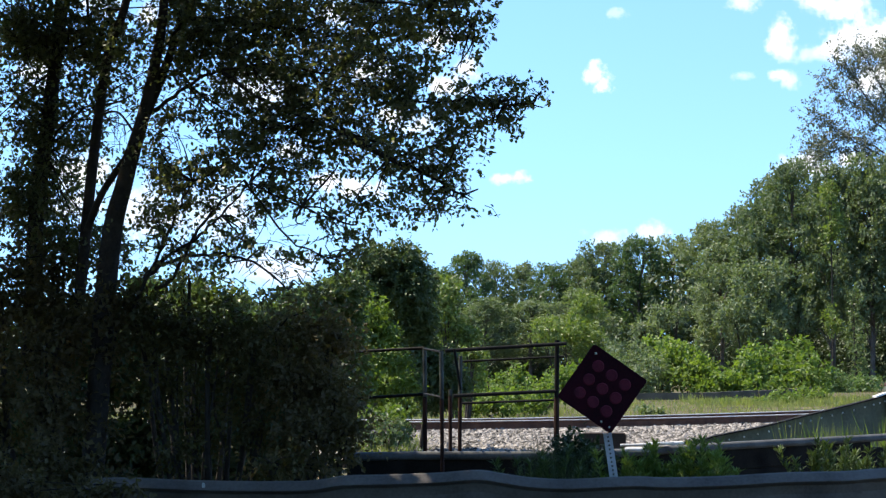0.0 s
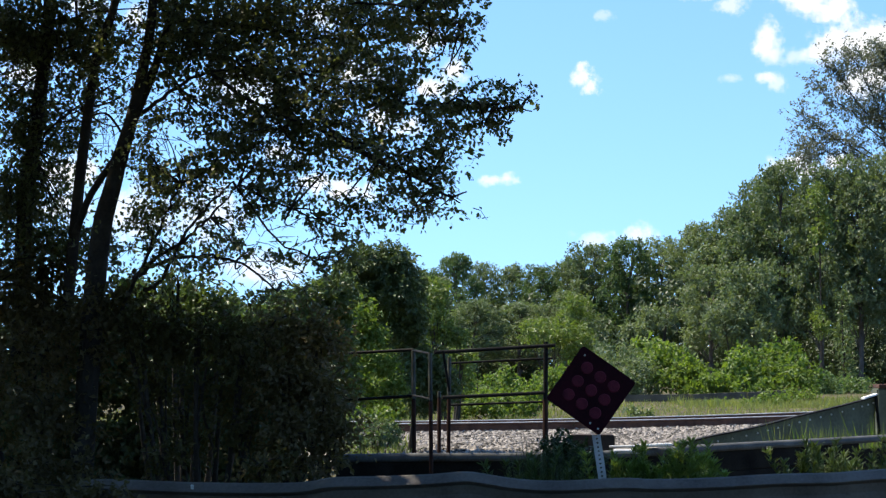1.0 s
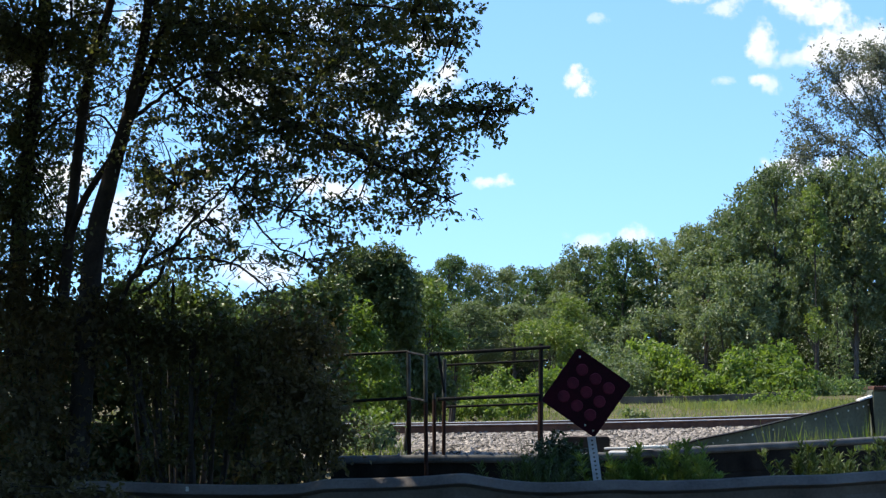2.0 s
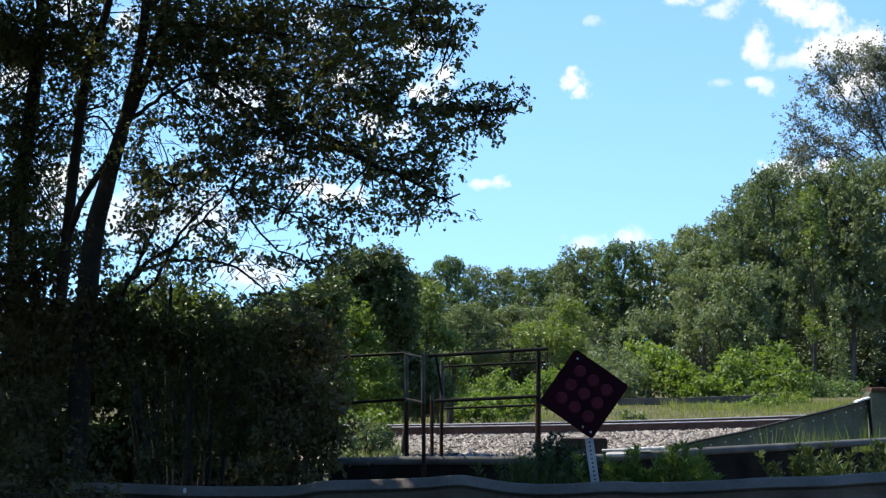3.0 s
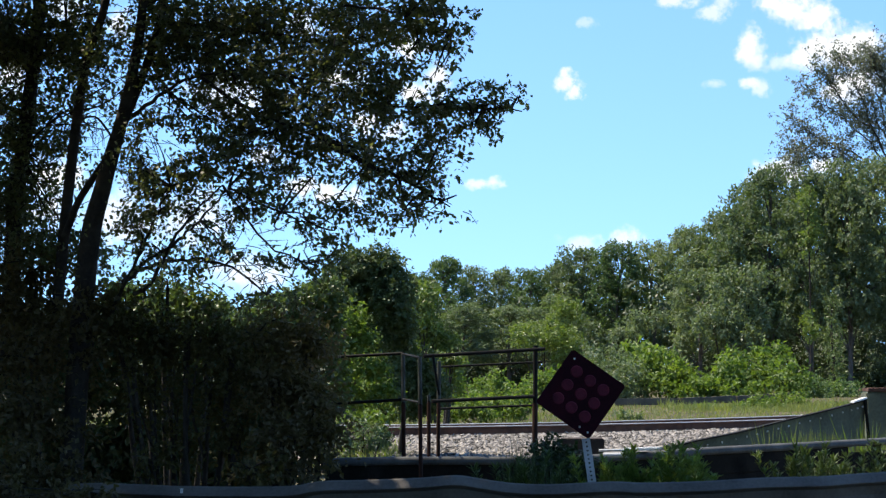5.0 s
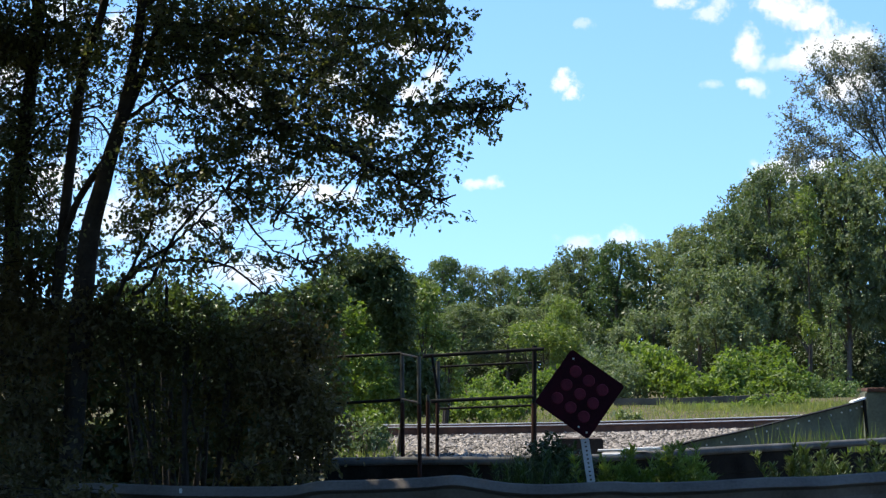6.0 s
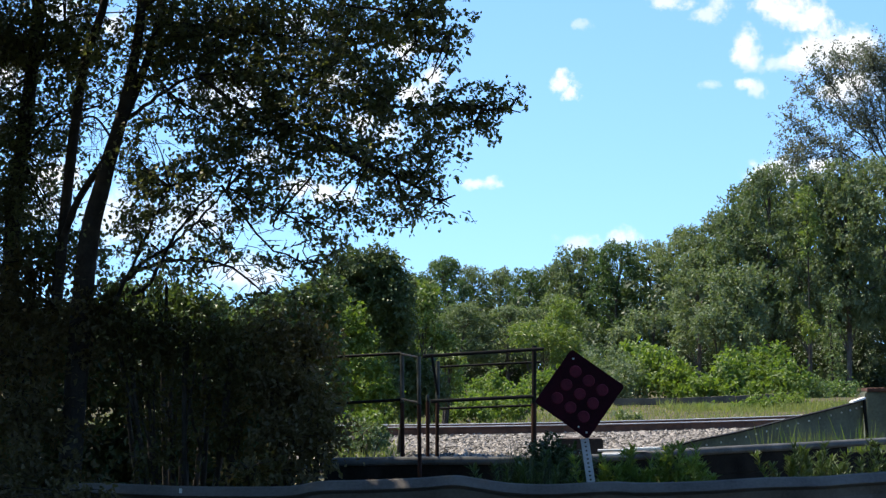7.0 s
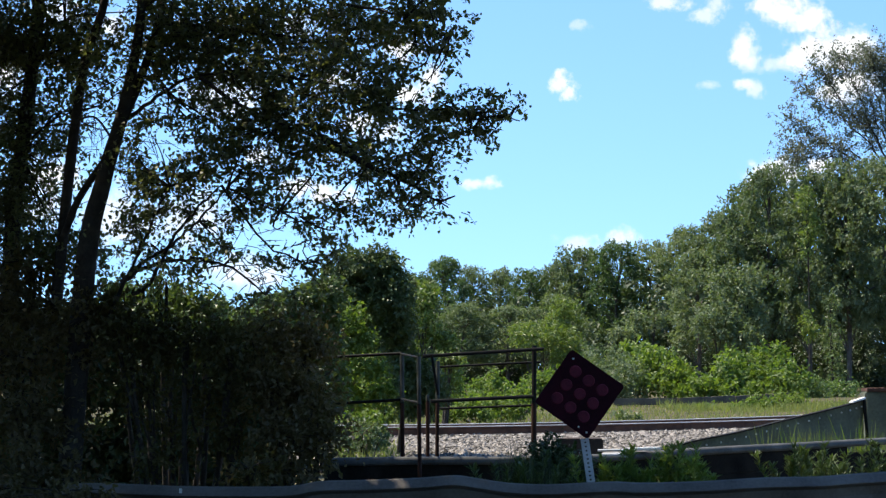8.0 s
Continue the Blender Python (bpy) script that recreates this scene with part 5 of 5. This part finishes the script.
def weed(name, label, at, seed, n=9, tall=0.35, leaf=0.075, green=None):
    """A bushy weed: upright stalks with narrow leaves."""
    rng = np.random.default_rng(seed)
    x, y, z = at
    green = green or LEAF_WEED
    zb = float(height(x, y))
    ob = thing(name, label, "weed", (x, y, zb), "roadside weeds")
    st = Limbs()
    places, ways = [], []
    for i in range(n):
        foot = Vector((rng.normal(0, 0.08), rng.normal(0, 0.08), -0.03))
        tip = Vector((foot.x + rng.normal(0, 0.10), foot.y + rng.normal(0, 0.08), tall * rng.uniform(0.6, 1.05)))
        line = st.limb([foot, foot.lerp(tip, 0.55), tip], 0.005, 0.002, 4, 5)
        for p, q in zip(line[2:], line[3:] + [tip]):
            for k in range(12):
                places.append(tuple(p.lerp(q, rng.random())))
                a = rng.uniform(0, math.tau)
                ways.append((math.cos(a), math.sin(a), rng.uniform(0.3, 1.6)))
    tagged(st.make("stalk", green, ob), kind="stuff")
    places, ways = np.array(places), np.array(ways)
    up = np.tile(np.array([[0.05, 0.02, 1.0]]), (len(places), 1))
    size = leaf * rng.uniform(0.7, 1.4, len(places))
    v, q = leaf_quads(places, ways, up, size, size * 0.2)
    soup("foliage", v, q, green, ob)


# weeds left of the post and far right get darker leaves as shade
for i, (p, tall) in enumerate([((-1.022, 18, 0.551), 0.60), ((1.364, 18.2, 0.549), 0.78), ((1.506, 18, 0.56), 0.82), ((1.668, 18.3, 0.544), 0.80), ((1.797, 18, 0.56), 0.84), ((2.043, 18.4, 0.539), 0.72),
                               ((0.653, 18.6, 0.528), 0.78), ((2.961, 19, 0.508), 0.80), ((3.217, 19.4, 0.487), 0.72), ((3.566, 19.2, 0.497), 0.82)]):
    weed("weed", "green leafy weed behind the guardrail", p, 200 + i, 16, tall, green=LEAF_IVY_SHADED if p[0] > 2.5 or p[0] < 1.2 else None)


bush("shrub", "small pale leafy plant beside the far rail", 91, [(4.176, 52, 0.36, 0.182, 0.117, 1), (4.422, 52, 0.308, 0.13, 0.078, 0.8)], 0.09, LEAF_PALE, 3.0, 1.0, 6, 0.12)


# ---- clouds ----
def cloud(x, y, z, rx, rz, thick):
    """A far soft cloud: a gently domed sheet, ragged at its edge; thick is how much of the sky it hides."""
    n, m = 14, 10
    u, w = np.meshgrid(np.linspace(-1, 1, n), np.linspace(-1, 1, m))
    v = np.stack([u * rx, -6 * (1 - u * u) * (1 - w * w), w * rz], -1).reshape(-1, 3)
    i = (np.arange(m - 1)[:, None] * n + np.arange(n - 1)[None, :]).ravel()
    ob = soup("cloud", v, np.stack([i, i + 1, i + n + 1, i + n], 1), CLOUD, None, True)
    ob.location = (x, y, z)
    ob.color = (1, 1, 1, thick)
    ob.visible_shadow = False
    return tagged(ob, "small white fair-weather cloud in the sky" if thick > 0.65 else "thin white wisp of cloud in the sky", "cloud", "clouds", "structure")


HEAPED = [(310.431, 2000, 318.416, 40.039, 26.025, 1), (291.633, 2009, 326.979, 23.126, 21.115, 1), (333.476, 2018, 311.031, 28.28, 20.2, 1), (356.534, 2006, 284.789, 43.171, 31.123, 1), (371.391, 2015, 293.206, 27.229, 23.195, 1),
          (334.266, 2024, 288.356, 33.429, 27.351, 1), (318.116, 2003, 276.251, 27.067, 20.05, 1), (272.549, 2012, 291.752, 16.112, 21.147, 0.85), (270.637, 2021, 281.79, 18.207, 17.195, 0.9), (366.543, 2007, 255.979, 35.157, 28.126, 1), (352.903, 2016, 249.475, 31.279, 23.207, 1)]
WISPS = [(302.757, 2005, 272.465, 22.578, 12.042, 0.5), (277.76, 2014, 273.681, 19.152, 13.104, 0.6), (272.449, 2002, 253.827, 17.034, 9.018, 0.8), (281.217, 2011, 248.86, 12.078, 13.084, 0.6), (238.94, 2004, 253.065, 13.039, 6.519, 0.45), (203.946, 2013, 328.649, 29.217, 10.075, 0.75),
         (238.422, 2022, 318.824, 22.264, 12.144, 0.65), (248.985, 2008, 327.837, 14.07, 14.07, 0.6), (124.987, 2017, 309.343, 14.133, 8.076, 0.4), (33.293, 2010, 164.577, 25.15, 7.545, 0.75), (122.45, 2019, 111.518, 27.788, 12.126, 0.6), (159.496, 2001, 116.565, 20.03, 14.021, 0.75)]
SMALL = [(108.941, 2005, 254.205, 17.059, 14.049, 0.95), (115.989, 2014, 246.175, 12.096, 11.088, 0.9), (105.868, 2023, 263.636, 10.125, 9.112, 0.85), (296.112, 2006, 176.374, 31.123, 17.068, 1), (283.745, 2015, 172.084, 21.178, 14.119, 1), (315.495, 2024, 172.846, 21.273, 14.182, 1), (338.957, 2003, 181.157, 21.052, 15.037, 1),
         (42.418, 2012, 167.272, 11.077, 6.545, 0.6), (-14.674, 2021, 74.127, 16.184, 9.103, 1)]
VEILED = [(-34.846, 2006, 285.805, 24.096, 17.068, 1), (-24.831, 2015, 246.296, 30.255, 17.144, 1), (-6.111, 2024, 263.766, 20.26, 17.221, 1), (-93.727, 2003, 258.005, 35.087, 18.045, 1), (-72.816, 2012, 220.522, 21.147, 17.119, 1), (-100.907, 2021, 155.808, 42.483, 16.184, 1), (-129.065, 2009, 162.474, 25.137, 16.088, 0.9), (-47.662, 2018, 210.991, 27.775, 14.14, 0.8),
          (-159.877, 2002, 189.138, 22.545, 15.03, 0.9), (-128.669, 2011, 308.937, 30.195, 22.143, 0.8)]
# cloud sheets added behind the left crown; they whiten its gaps like glare
GLARE_WHITE = [(-390.793, 2020, 260.182, 30.33, 30.33, 1), (-349.621, 2007, 171.407, 45.202, 30.135, 1), (-355.951, 2016, 139.711, 35.315, 22.702, 0.9), (-294.002, 2025, 133.203, 50.675, 45.607, 0.75), (-193.516, 2004, 241.921, 55.164, 35.104, 0.8), (-293.585, 2013, 307.712, 20.15, 24.18, 0.8), (-227.668, 2022, 135.549, 65.779, 40.48, 0.7), (-172.993, 2008, 84.226, 60.299, 25.125, 0.75), (-342.547, 2017, 321.11, 30.285, 25.237, 0.7)]
CLOUDS = [cloud(*c) for c in HEAPED + WISPS + SMALL + VEILED + GLARE_WHITE]


# ---- what moves ----
def motions():
    # clouds drift slowly to the left, the higher ones faster and a little downwards
    for c in CLOUDS:
        p = c.location.copy()
        f = min(max((p.z - 160) / 128, 0.0), 1.3)
        way = Vector((-(6.0 + 6.2 * f) / 8, 0, -4.5 * f ** 1.5 / 8))
        walk(c, [(t, Matrix.Translation(p + way * (t - 6.5))) for t in (0.0, 0.2, 4.0, 7.8, 8.0)])
    # boughs nod in the wind: seconds and degrees
    nods = {
        "tip": [(0.0, 0.0), (0.5, 0.6), (1.0, 0.8), (1.5, 1.2), (3.0, 0.2), (3.5, -1.0), (4.0, -1.0), (4.5, -0.4), (6.0, -1.0), (6.5, -1.0), (7.0, -0.2), (7.5, 1.2), (8.0, 2.9)],
        "corner": [(0.0, -2.8), (1.0, -3.0), (1.5, -1.6), (3.0, -1.4), (3.5, -1.8), (4.0, -1.4), (4.5, 0.0), (6.0, 0.9), (6.5, 0.9), (7.0, 2.0), (7.5, 2.8), (8.0, 2.8)],
        "low": [(0.0, 0.0), (1.0, 0.3), (2.0, 0.1), (3.0, -0.2), (4.0, 0.0), (5.0, 0.3), (6.0, 0.1), (7.0, 0.3), (8.0, 0.6)],
        "top": [(0.0, 0.0), (2.0, 0.2), (4.0, 0.0), (6.0, 0.15), (8.0, 0.3)],
        "middle": [(0.0, 0.0), (2.0, 0.15), (4.0, 0.0), (6.0, 0.15), (8.0, 0.25)],
    }
    for key, rows in nods.items():
        b, piv = BOUGHS[key]
        walk(b, [(t, pose(*piv, 0, a, 0)) for t, a in rows])


motions()
